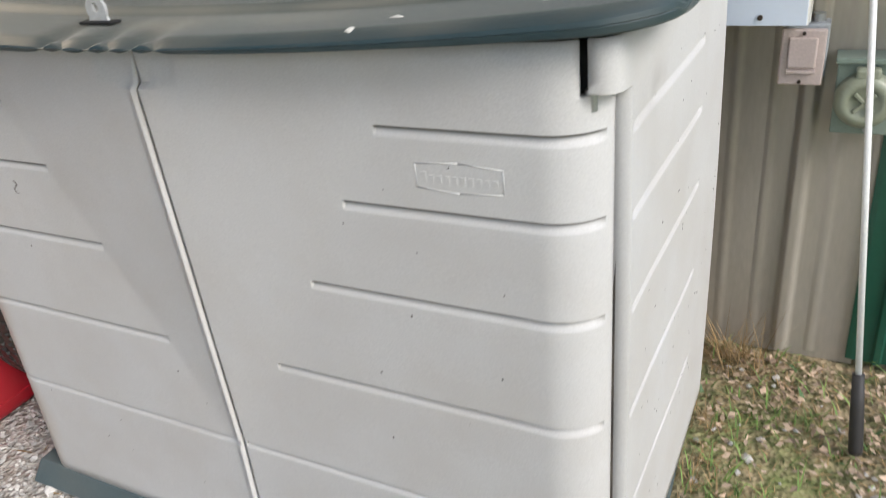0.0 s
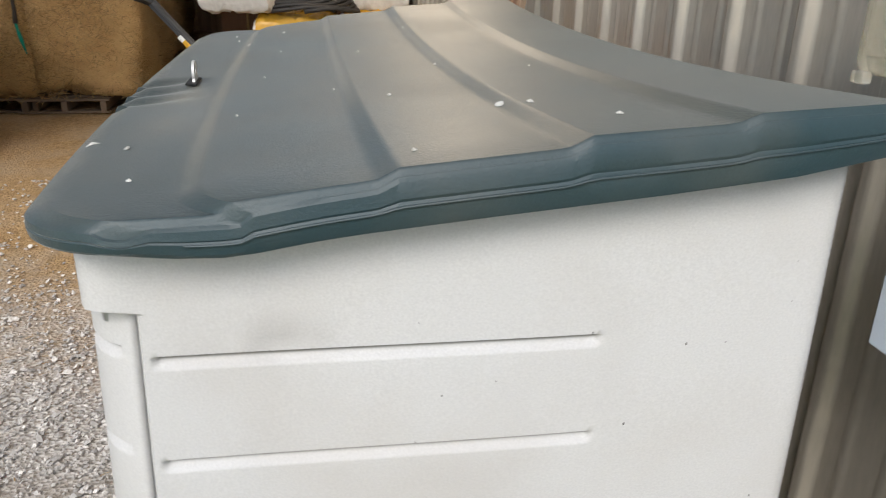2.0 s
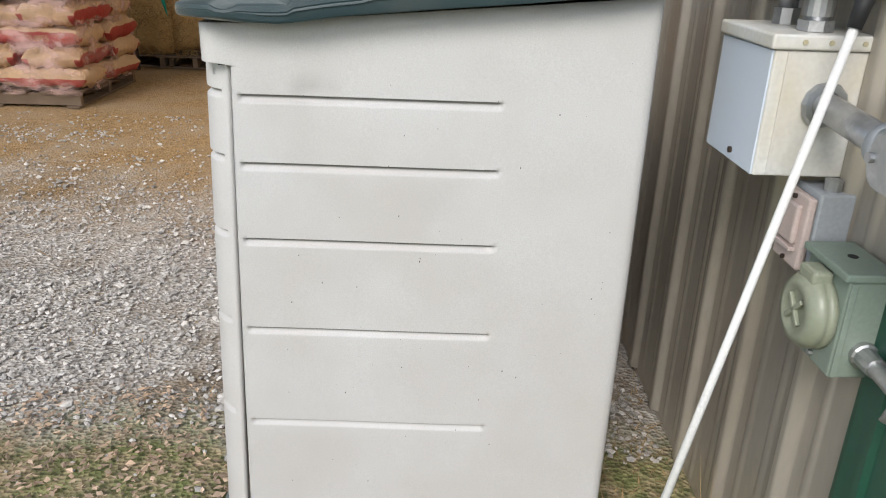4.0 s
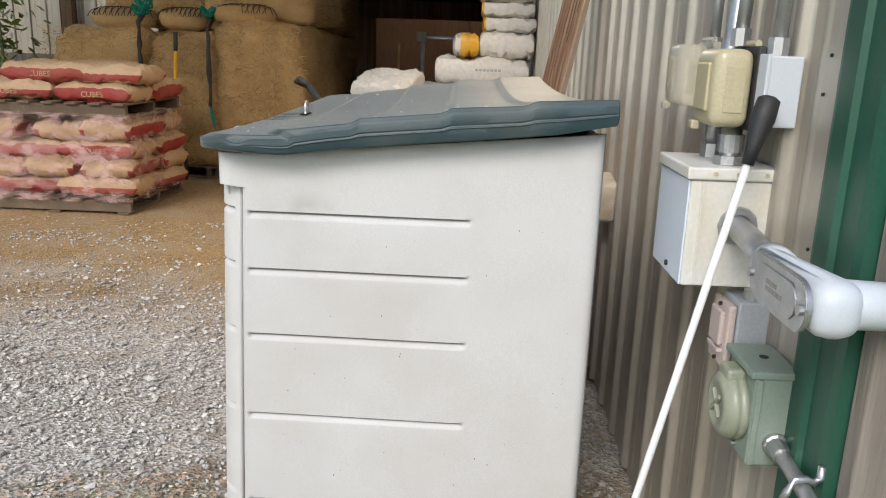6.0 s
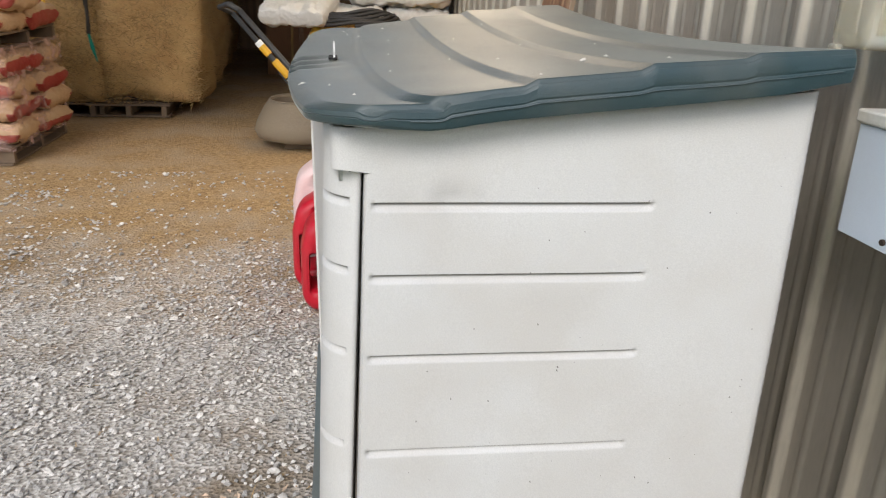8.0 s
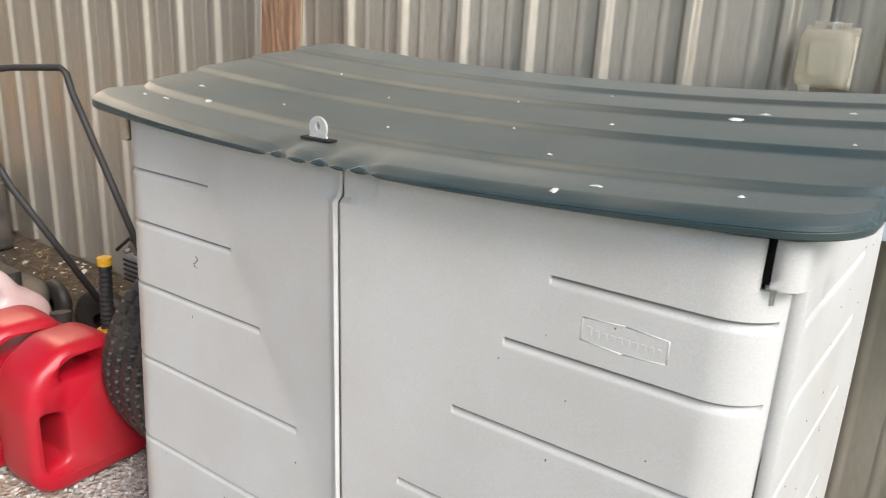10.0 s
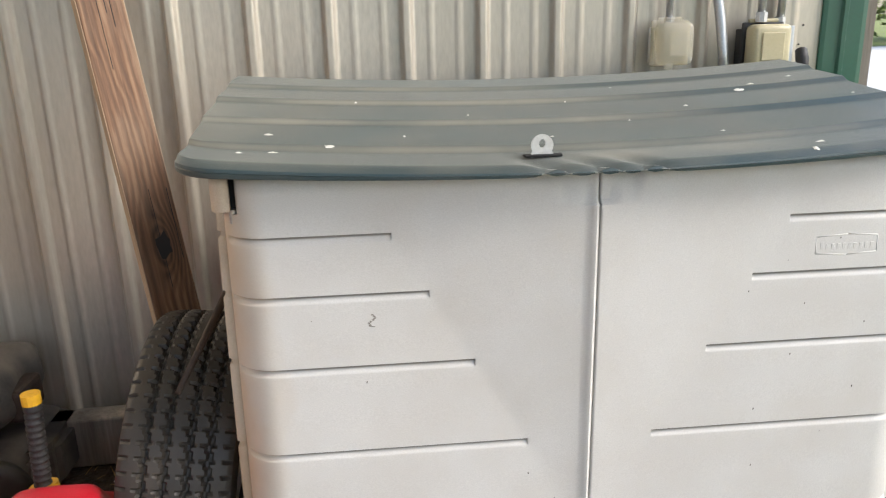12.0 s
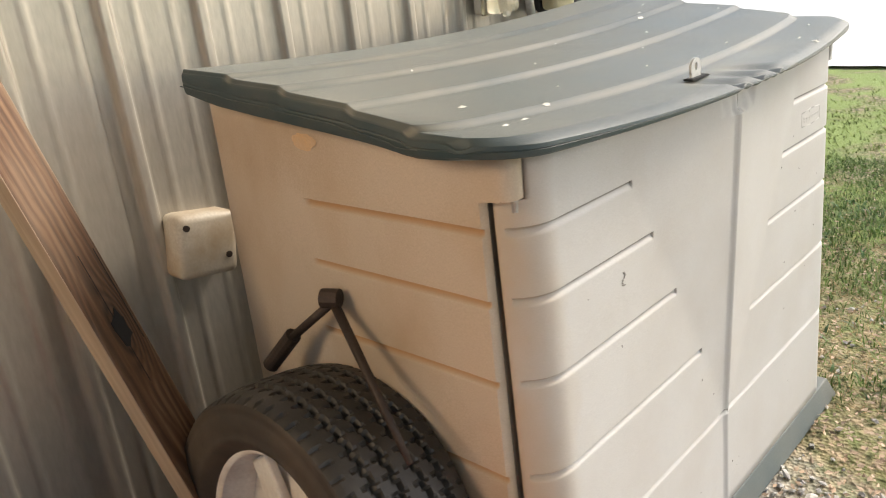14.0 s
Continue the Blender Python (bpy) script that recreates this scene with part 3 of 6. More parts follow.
GROOVES = (0.983, 0.867, 0.721, 0.540, 0.330)
SIDE_GROOVES = (0.981, 0.861, 0.718, 0.535, 0.325)


def groove_lip_line(z, zs):
    """Dark line under the upper lip of a groove."""
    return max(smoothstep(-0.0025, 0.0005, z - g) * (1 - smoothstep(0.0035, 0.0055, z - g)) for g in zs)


def groove_depth(z, zs):
    d = 0.0
    for g in zs:
        o = z - g
        d = max(d, 1 - (smoothstep(0.003, 0.0055, o) if o > 0 else smoothstep(0.002, 0.011, -o)))
    return d


def z_rows(zs, lo, hi, extra=()):
    zz = [lo + (hi - lo) * i / 36 for i in range(37)] + list(extra)
    for g in zs:
        zz = [q for q in zz if abs(q - g) > 0.013]
        zz += [g + o for o in (-0.0125, -0.010, -0.0075, -0.005, -0.002, 0.001, 0.003, 0.0042, 0.0055, 0.0125)]
    return sorted(set(round(q, 5) for q in zz))


def door(side):
    ends = [0.388 - 0.584 * (0.983 - g) for g in GROOVES]
    flat = [0.0022, 0.009, 0.016, 0.022] + [0.03 + 0.0074 * i for i in range(80)]
    for e in ends:
        flat = [q for q in flat if abs(q - e) > 0.004] + [e + o for o in (-0.003, -0.0008, 0.0008, 0.003) if e + o > 0.005]
    path = [(q, 0, 0) for q in sorted(flat)]
    cx, r = 0.62, 0.085
    for i in range(0, 15):
        path.append((cx + r * math.sin(radians(5 * i)), r - r * math.cos(radians(5 * i)), radians(5 * i)))
    zs = z_rows(GROOVES, 0.055, 1.098, (1.03, 1.031))
    rows, marks = [], []
    for z in zs:
        row = []
        lean = -0.033 - 0.03 * (0.983 - z)
        crease = 0.388 - 0.584 * (0.983 - z)
        for s, (x, dy, a) in enumerate(path):
            d = 0.0
            if x < crease:
                d -= 0.080 * (crease - x)
            e = ends[min(range(len(GROOVES)), key=lambda k: abs(GROOVES[k] - z))]
            end = smoothstep(e - 0.001, e + 0.001, x) * (1 - smoothstep(radians(54), radians(60), a))
            d += (0.0055 + 0.002 * smoothstep(0.55, 0.64, x)) * groove_depth(z, GROOVES) * end
            marks.append(groove_lip_line(z, GROOVES) * end)
            # pull at the top of the seam, and the raised lip beside the gap
            hx, hz = x / 0.085, (z - 1.095) / 0.062
            d += 0.011 * (1 - smoothstep(0.9, 1.02, math.hypot(hx, hz)))
            if z < 1.05 and side < 0:
                d -= 0.006 * smoothstep(0.003, 0.008, x) * (1 - smoothstep(0.012, 0.02, x))
            px = x - d * math.sin(a)
            py = lean + dy + d * math.cos(a)
            row.append((side * px, py, z))
        rows.append(row)
    keep = lambda i, j: not (zs[i] >= 1.0305 and path[j][0] > 0.664)
    ob = part("door", grid(rows, flip=side < 0, keep=keep), M_RESIN if side > 0 else M_RESIN_EDGE, shed, smooth=True, solid=0.018)
    set_marks(ob, marks)
    return ob


door_r, door_l = door(1), door(-1)


def side_panel(side):
    ys = [0.034, 0.036, 0.039, 0.042, 0.045, 0.049, 0.053] + [0.06 + 0.0085 * i for i in range(49)] + [0.478, 0.485, 0.490, 0.494, 0.498, 0.505] + [0.52 + 0.02 * i for i in range(11)] + [0.735, 0.745, 0.752, 0.757]
    wrap = [(0.680, -0.020), (0.696, -0.020), (0.709, -0.014), (0.716, -0.002), (0.717, 0.014), (0.717, 0.030), (0.716, 0.048)]
    back_set = 0.03 if side < 0 else 0.0
    grooves = [g + (0.004 if side < 0 else 0) for g in SIDE_GROOVES]
    zs = z_rows(grooves, 0.05, 1.03) + [1.032]
    tops = (0.02, 0.06, 0.25, 0.5, 0.75, 1.0)
    rows, marks = [], []
    for z in zs + [None] * len(tops):
        row = []
        if z is None:
            t = tops[len(rows) - len(zs)]
        for j, y in enumerate(ys):
            zt = 1.098 + 0.068 * y / 0.757
            zz = z if z is not None else 1.036 + (zt - 1.036) * t
            along = smoothstep(0.046 - back_set * 0.4, 0.053 - back_set * 0.4, y) * (1 - smoothstep(0.490 - back_set, 0.498 - back_set, y))
            d = 0.0075 * groove_depth(zz, grooves) * along
            marks.append((groove_lip_line(zz, grooves) if side > 0 else groove_depth(zz, grooves)) * along)
            if side > 0:
                smudge = sum(k * math.exp(-((y - c) / wy) ** 2 - ((zz - h) / wz) ** 2) for c, h, wy, wz, k in ((0.17, 1.0, 0.035, 0.022, 0.30), (0.13, 0.985, 0.05, 0.03, 0.12), (0.13, 0.87, 0.03, 0.03, 0.10), (0.36, 0.80, 0.04, 0.02, 0.08)))
                marks[-1] = max(marks[-1], smudge * max(0, 0.75 + 1.1 * noise.noise((y * 30, zz * 30, 2))))
            back = max(0, y - 0.737)
            d += 0.02 - math.sqrt(max(0, 0.0004 - back * back))
            if z is not None and z < 1.031:
                y -= ((0.004 if side > 0 else 0.002) + 0.024 * (1 - z)) * (1 - smoothstep(0.034, 0.13, y))
            xx = 0.716 + 0.008 * smoothstep(0.05, 0.5, y) + 0.006 * math.sin(math.pi * min(1, max(0, zz / 1.1)))
            if j < len(wrap) and z is None:
                xx, y = wrap[j]
                d = 0.0
            elif j == 0:
                d += 0.03
            elif j == 1:
                d += 0.004
            row.append((side * (xx - d), y, zz))
        rows.append(row)
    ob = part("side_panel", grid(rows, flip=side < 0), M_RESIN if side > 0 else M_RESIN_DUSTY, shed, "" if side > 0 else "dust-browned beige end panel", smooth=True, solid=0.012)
    set_marks(ob, marks)
    return ob


side_panel(1), side_panel(-1)
for side in (1, -1):
    part("hinge_pin", tube([(side * 0.678, 0.0, 1.012), (side * 0.678, 0.0, 1.038)], 0.008), M_STEEL, shed)
    # The jamb's near-black colour stands in for shade in the door gap.
    jamb = box(min(side * 0.64, side * 0.701), max(side * 0.64, side * 0.701), 0.032, 0.065, 0.05, 1.03)
    for q in jamb.verts:
        if q.co.y < 0.05:
            q.co.y -= 0.03 * (1.0 - q.co.z)
    part("door_jamb", jamb, M_ENGINE, shed)
    # Dark filler block, added so the hinge notch looks shaded.
    part("hinge_recess", box(min(side * 0.652, side * 0.698), max(side * 0.652, side * 0.698), 0.008, 0.05, 1.0305, 1.092), M_DARK, shed, "dark block that paints shade into the hinge notch")
part("back_panel", box(-0.70, 0.70, 0.725, 0.756, 0.05, 1.16, 0.008), M_RESIN, shed)
bm = bmesh.new()
top = [bm.verts.new(p) for p in ((-0.722, -0.062, 0.06), (0.722, -0.062, 0.06), (0.703, 0.74, 0.06), (-0.722, 0.76, 0.06))]
low = [bm.verts.new(p) for p in ((-0.745, -0.088, 0.0), (0.745, -0.088, 0.0), (0.709, 0.75, 0.0), (-0.745, 0.775, 0.0))]
bm.faces.new(top)
bm.faces.new(low[::-1])
for i in range(4):
    bm.faces.new((low[i], low[(i + 1) % 4], top[(i + 1) % 4], top[i]))
part("base", bm, M_BASE, shed, bevel=0.004)

LID_TOP = ((-0.05, 1.137), (-0.03, 1.145), (0.065, 1.147), (0.079, 1.148), (0.098, 1.158), (0.24, 1.173), (0.253, 1.175), (0.272, 1.185), (0.413, 1.198), (0.426, 1.200),
           (0.446, 1.210), (0.574, 1.218), (0.587, 1.220), (0.607, 1.228), (0.757, 1.236))
LID_LOW = ((-0.05, 1.115), (0.0, 1.110), (0.05, 1.109), (0.10, 1.112), (0.20, 1.122), (0.36, 1.138), (0.52, 1.153), (0.65, 1.167), (0.757, 1.187))
LID_HALF = 0.772


def lid_sag(x):
    return 0.031 * (1 - (x / LID_HALF) ** 2)


def lid_point(x, yb, top=True):
    front = -0.055 * (1 - (x / LID_HALF) ** 2)
    over = max(0, abs(x) - (LID_HALF - 0.09))
    front += 0.09 - math.sqrt(max(0, 0.0081 - over * over))
    y = yb + front * (1 - smoothstep(-0.05, 0.26, yb)) + 0.013 * x / LID_HALF - 0.006
    z = lerp_table(LID_TOP if top else LID_LOW, yb) - lid_sag(x)
    if not top:
        z = min(z, lerp_table(LID_TOP, yb) - lid_sag(x) - 0.02)
        z += (0.012 * (1 - (x / LID_HALF) ** 2)) * (1 - smoothstep(-0.05, 0.2, yb))
    if top:
        z -= 0.008 * smoothstep(LID_HALF - 0.007, LID_HALF, abs(x)) ** 2
    # finger dents on the front edge near the seam
    for c in (-0.095, 0.0, 0.085):
        w = math.exp(-((x - c + 0.5 * (yb + 0.05)) / 0.024) ** 2) * (1 - smoothstep(-0.03, 0.07, yb))
        z += (-0.009 if top else 0.014) * w
    return x, y, z


xs = sorted(set([round(-0.68 + 1.36 * i / 100, 4) for i in range(101)] + [round(s * (LID_HALF - 0.09 + 0.09 * math.sin(radians(5 * q))), 5) for s in (-1, 1) for q in range(18)] + [s * LID_HALF for s in (-1, 1)] + [s * (LID_HALF - q) for s in (-1, 1) for q in (0.002, 0.004, 0.007)]))
yb_rows = sorted(set([-0.05, -0.04] + [round(c + o, 4) for c in (0.088, 0.262, 0.436, 0.597) for o in (-0.015, -0.005, 0.0, 0.005, 0.015)] + [round(-0.03 + 0.0115 * i, 4) for i in range(69)] + [q for q, _ in LID_TOP if q > -0.03]))
top_rows = [[lid_point(x, yb) for x in xs] for yb in yb_rows]
low_rows = [[lid_point(x, yb, False) for x in xs] for yb in yb_rows]
va, fa = grid(top_rows)
vb, fb = grid(low_rows, flip=True)
n, w = len(va), len(xs)
faces = fa + [tuple(i + n for i in q) for q in fb]
R = len(yb_rows)
rim = [(0, j) for j in range(w - 1)] + [(i, w - 1) for i in range(R - 1)] + [(R - 1, j) for j in range(w - 1, 0, -1)] + [(i, 0) for i in range(R - 1, 0, -1)]
ids = [i * w + j for i, j in rim]
# the skirt swells a little between its rounded upper edge and its lower edge
SWELL = ((0.10, 0.0024), (0.40, 0.0034), (0.46, 0.0022), (0.52, 0.0034), (0.88, 0.0022))
loops, skirt = [ids], []
for share, swell in SWELL:
    loop = []
    for q, k in enumerate(ids):
        along = Vector(va[ids[(q + 1) % len(ids)]]) - Vector(va[ids[q - 1]])
        away = Vector((along.y, -along.x, 0)).normalized()
        loop.append(2 * n + len(skirt))
        skirt.append(tuple(Vector(va[k]).lerp(Vector(vb[k]), share) + away * swell))
    loops.append(loop)
loops.append([k + n for k in ids])
for upper, lower in zip(loops, loops[1:]):
    for q in range(len(ids)):
        r = (q + 1) % len(ids)
        faces.append((upper[r], upper[q], lower[q], lower[r]))
lid = part("lid", (va + vb + skirt, faces), M_LID, shed, "slate green lid with stepped ridges, dust and bird lime", smooth=True)
lid.data.set_sharp_from_angle(angle=radians(24))


def dust_and_glint(x, yb):
    """Pale reflection painted along the ridge risers, strongest towards the barn, and a dust smear by the hasp."""
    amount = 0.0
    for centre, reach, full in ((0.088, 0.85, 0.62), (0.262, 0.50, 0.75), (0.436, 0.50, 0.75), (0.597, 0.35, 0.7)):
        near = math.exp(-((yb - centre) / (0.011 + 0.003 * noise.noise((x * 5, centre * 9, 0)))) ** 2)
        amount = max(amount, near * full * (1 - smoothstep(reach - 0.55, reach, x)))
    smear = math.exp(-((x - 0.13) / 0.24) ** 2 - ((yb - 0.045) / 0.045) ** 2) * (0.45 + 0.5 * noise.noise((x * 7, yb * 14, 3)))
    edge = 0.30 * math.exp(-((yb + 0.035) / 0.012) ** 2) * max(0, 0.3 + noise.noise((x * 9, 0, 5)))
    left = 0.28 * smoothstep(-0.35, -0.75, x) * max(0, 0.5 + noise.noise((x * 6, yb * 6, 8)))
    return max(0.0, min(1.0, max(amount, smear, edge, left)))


# This attribute holds the painted ridge reflections besides the dust.
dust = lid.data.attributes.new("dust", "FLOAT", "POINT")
dust.data.foreach_set("value", [dust_and_glint(x, yb) for yb in yb_rows for x in xs] + [0.0] * (len(vb) + len(skirt)))
# seam line moulded along the lid's skirt
seam = [Vector(lid_point(LID_HALF, yb)) * 0.45 + Vector(lid_point(LID_HALF, yb, False)) * 0.55 for yb in yb_rows if yb > 0.0][::3]
part("moulding_line", tube([p + Vector((0.0046, 0, 0)) for p in seam], 0.0011, 6), M_LID, lid)
part("moulding_line", tube([Vector((-p.x - 0.0046, p.y, p.z)) for p in seam], 0.0011, 6), M_LID, lid)


def on_lid(x, y, lift=0.0012):
    best = min((lid_point(x, q / 500) for q in range(-25, 381)), key=lambda p: abs(p[1] - y))
    return Vector((x, best[1], best[2] + lift))


def blob(x, y, rx, ry, seed):
    rnd = random.Random(seed)
    pts = []
    for k in range(12):
        a = k * math.pi / 6
        r = 0.6 + 0.5 * rnd.random()
        pts.append(on_lid(x + rx * r * math.cos(a), min(0.76, y + ry * r * math.sin(a)), 0.001))
    bm = bmesh.new()
    c = bm.verts.new(on_lid(x, y, 0.004))
    vs = [bm.verts.new(p) for p in pts]
    for k in range(12):
        bm.faces.new((c, vs[k], vs[(k + 1) % 12]))
    return part("dropping", bm, M_WHITE, lid, smooth=True)


for i, (bx, by, rx, ry) in enumerate([(0.489, 0.433, 0.020, 0.010), (0.53, 0.46, 0.018, 0.007), (0.307, 0.315, 0.008, 0.008), (0.401, -0.07, 0.010, 0.016), (0.44, -0.02, 0.018, 0.006),
                                      (-0.497, 0.061, 0.016, 0.008), (-0.62, 0.14, 0.014, 0.009), (-0.35, 0.14, 0.007, 0.004), (0.62, 0.02, 0.008, 0.006), (0.70, 0.30, 0.006, 0.005),
                                      (-0.66, 0.02, 0.012, 0.006), (-0.60, 0.03, 0.02, 0.004), (0.15, 0.24, 0.005, 0.004), (0.05, 0.42, 0.006, 0.005), (-0.05, 0.12, 0.007, 0.004),
                                      (0.66, 0.52, 0.012, 0.007), (0.30, 0.10, 0.010, 0.005), (-0.2, 0.3, 0.005, 0.005), (-0.45, 0.42, 0.006, 0.004), (0.2, 0.55, 0.005, 0.004)]):
    blob(bx, by, 0.7 * rx, 0.6 * ry, i)
def hasp():
    bm = bmesh.new()
    outer, inner = [], []
    for k in range(24):
        a = 2 * math.pi * k / 24
        ox, oz = 0.021 * math.cos(a), 0.014 + 0.021 * math.sin(a)
        if oz < 0:
            oz = -0.008
            ox = math.copysign(0.024, ox) if abs(ox) > 0.008 else ox
        outer.append((ox, oz)), inner.append((0.006 * math.cos(a), 0.018 + 0.008 * math.sin(a)))
    lay = []
    for y in (-0.0025, 0.0025):
        lay.append(([bm.verts.new((a, y, b)) for a, b in outer], [bm.verts.new((a, y, b)) for a, b in inner]))
    for k in range(24):
        j = (k + 1) % 24
        (o0, i0), (o1, i1) = lay
        bm.faces.new((o0[k], o0[j], i0[j], i0[k])), bm.faces.new((o1[k], i1[k], i1[j], o1[j]))
        bm.faces.new((o0[k], o1[k], o1[j], o0[j])), bm.faces.new((i0[k], i0[j], i1[j], i1[k]))
    return bm


p = on_lid(-0.10, -0.010)
h = part("hasp", hasp(), M_ZINC, lid, "galvanised hasp tab with a padlock hole", smooth=False)
h.location = p + Vector((0, 0, 0.006))
part("hasp_slot", prism([(-0.034, -0.014), (0.036, -0.014), (0.04, 0.008), (-0.036, 0.008)], 0, 0.004, 0.0015, Matrix.Translation(p)), M_DARK, lid)

bm = bmesh.new()
rs = random.Random(5)
bm.faces.new([bm.verts.new((-0.7252, 0.440 + 0.034 * (0.85 + 0.3 * rs.random()) * math.cos(k * math.pi / 11), 1.101 + 0.016 * (0.85 + 0.3 * rs.random()) * math.sin(k * math.pi / 11))) for k in range(22)])
part("stain", bm, M_RUBBED, shed, "orange rubbed patch")
# embossed maker's plate, lettering as plain bars
plate = [(0.446, 0.939), (0.51, 0.943), (0.573, 0.939), (0.573, 0.905), (0.51, 0.901), (0.446, 0.905)]


def front_y(x, z):
    return -0.033 - 0.03 * (0.983 - z)


for (ax, az), (bx, bz) in zip(plate, plate[1:] + plate[:1]):
    part("maker_plate", tube([(ax, front_y(ax, az) + 0.0006, az), (bx, front_y(bx, bz) + 0.0006, bz)], 0.0013, 8), M_RESIN, door_r, smooth=True)
for i in range(10):
    bx = 0.455 + 0.0115 * i
    hh = 0.0165 if i == 0 else 0.0125
    part("maker_plate", box(bx, bx + 0.0068, front_y(bx, 0.92) - 0.0004, front_y(bx, 0.92) + 0.001, 0.912, 0.912 + hh, 0.0004), M_RESIN, door_r)
# scraped mark on the left door and little scuffs
bm = bmesh.new()
rs = random.Random(17)
for k in range(34):
    u = k / 33
    if rs.random() < 0.2:
        continue
    mx = -0.432 + (0.0055 * math.sin(u * 7.5) if u < 0.8 else -0.006 + 0.012 * (u - 0.8) / 0.2) + rs.uniform(-0.0015, 0.0015)
    mz = 0.830 - 0.025 * min(1, u / 0.85)
    w_ = rs.uniform(0.0008, 0.0023)
    add_box(bm, mx - w_, mx + w_, front_y(mx, mz) - 0.0005, front_y(mx, mz) + 0.001, mz - 0.0008, mz + 0.0008)
part("scuff", bm, M_SCUFF, door_l, "small dark scraped mark")
rnd = random.Random(12)
bm = bmesh.new()
for i in range(60):
    yy, zz = rnd.uniform(0.1, 0.72), rnd.uniform(0.15, 1.06)
    xx = 0.716 + 0.008 * smoothstep(0.05, 0.5, yy) + 0.006 * math.sin(math.pi * zz / 1.1)
    s = rnd.choice((0.0006, 0.0008, 0.001, 0.0015))
    add_box(bm, xx - 0.001, xx + 0.0006, yy, yy + s, zz, zz + s * rnd.uniform(0.8, 2.5))
part("fly_specks", bm, M_RUST, shed, "tiny dark fly specks on the end panel")["kind"] = "stuff"
bm = bmesh.new()
for i in range(40):
    xx, zz = rnd.uniform(-0.58, 0.58), rnd.uniform(0.12, 0.95)
    if min(abs(zz - g) for g in GROOVES) < 0.02 or abs(xx) < 0.388 - 0.584 * (0.983 - zz) + 0.01:
        continue
    s = rnd.choice((0.001, 0.0015, 0.002))
    add_box(bm, xx, xx + s, front_y(xx, zz) - 0.0006, front_y(xx, zz) + 0.001, zz, zz + s * 2)
part("fly_specks", bm, M_RUST, shed)["kind"] = "stuff"

# ---- electrical things on the wall ----
cab = empty("junction_cabinet", "grey-white steel junction cabinet with yellowed top on the siding", "electrical box")
part("body", box(0.654, 0.865, 0.886, WALL - 0.004, 0.910, 1.105, 0.003), M_CABINET, cab)
part("cover", box(0.648, 0.871, 0.877, WALL - 0.004, 1.106, 1.129, 0.004), M_CABINET, cab, "yellowed overhanging top")
part("seam_strip", box(0.8655, 0.8685, 0.905, 0.910, 0.914, 1.103), M_CABINET, cab)
# Added thin plate: blue skylight on the cabinet's front, painted as its colour.
part("front_cover", box(0.655, 0.862, 0.8825, 0.8858, 0.911, 1.104, 0.001), M_SKYLIT_ENAMEL, cab, "thin front plate with sky blue painted in")
part("screw", tube([(0.773, 0.878, 0.928), (0.773, 0.889, 0.928)], 0.0055), M_RUST, cab)
for sy in (0.925, 0.965, 1.015):
    part("screw", tube([(0.869, sy, 1.118), (0.8735, sy, 1.118)], 0.004), M_YELLOWED, cab)
elbow = empty("conduit_elbow", "pale grey conduit body with oval steel cover", "conduit")
part("pipe", tube([(0.86, 0.974, 1.026), (1.11, 0.957, 1.014)], 0.0215, 20), M_STEEL, elbow, smooth=True)
part("lock_nut", revolve([(0.022, 0.0), (0.034, 0.0), (0.036, 0.006), (0.033, 0.012), (0.022, 0.013)], 12, pose(0.866, 0.974, 1.026, 0, 90, 0)), M_STEEL, elbow)
part("hub", tube([(1.075, 0.959, 1.015), (1.115, 0.957, 1.013)], 0.031, 20), M_PALEPVC, elbow, smooth=True)
body = box(1.105, 1.318, 0.924, 0.992, 0.972, 1.050, 0.028, 4)
for q in body.verts:
    # the back of the body tapers towards the pipe end
    if q.co.y > 0.95:
        q.co.y -= 0.030 * (1 - smoothstep(1.11, 1.23, q.co.x))
part("body", body, M_PALEPVC, elbow, smooth=True)
part("neck", tube([(1.276, 0.960, 1.013), (1.276, 1.0, 1.013), (1.276, 1.060, 1.012)], [0.034, 0.032, 0.031], 24), M_PALEPVC, elbow, smooth=True)
part("rusty_pipe", tube([(1.276, 1.058, 1.012), (1.276, 1.40, 1.012)], 0.025, 20), M_RUST, elbow, "rust-brown pipe end", smooth=True)
upright = Matrix(((1, 0, 0, 0), (0, 0, 1, 0), (0, 1, 0, 0), (0, 0, 0, 1)))


def stadium(x0, x1, zc, r):
    out = []
    for k in range(28):
        a = 2 * math.pi * (k + 0.5) / 28
        out.append(((x1 - r if math.cos(a) > 0 else x0 + r) + r * math.cos(a), zc + r * math.sin(a)))
    return out


part("cover", prism(stadium(1.112, 1.312, 1.011, 0.036), 0.915, 0.9235, 0.0015, upright), M_STEEL, elbow, "stamped steel cover plate")
part("cover_panel", prism(stadium(1.140, 1.284, 1.011, 0.025), 0.9125, 0.9148, 0.0008, upright), M_STEEL, elbow)
for sx in (1.124, 1.300):
    part("screw", tube([(sx, 0.909, 1.011), (sx, 0.916, 1.011)], 0.007), M_STEEL, elbow)
for row, count in ((1.016, 4), (1.006, 6)):
    for i in range(count):
        part("stamp", box(1.185 + 0.010 * i, 1.192 + 0.010 * i, 0.9115, 0.9127, row - 0.003, row + 0.003), M_ALU, elbow)
out = empty("outlet_box", "grey outlet box with faded pink cover", "electrical box")
part("body", box(0.820, 0.905, 0.984, WALL - 0.004, 0.775, 0.893, 0.004), M_GREYBOX, out)
part("cover", box(0.812, 0.902, 0.969, 0.983, 0.762, 0.884, 0.004), M_PINK, out, "faded pink flap cover")
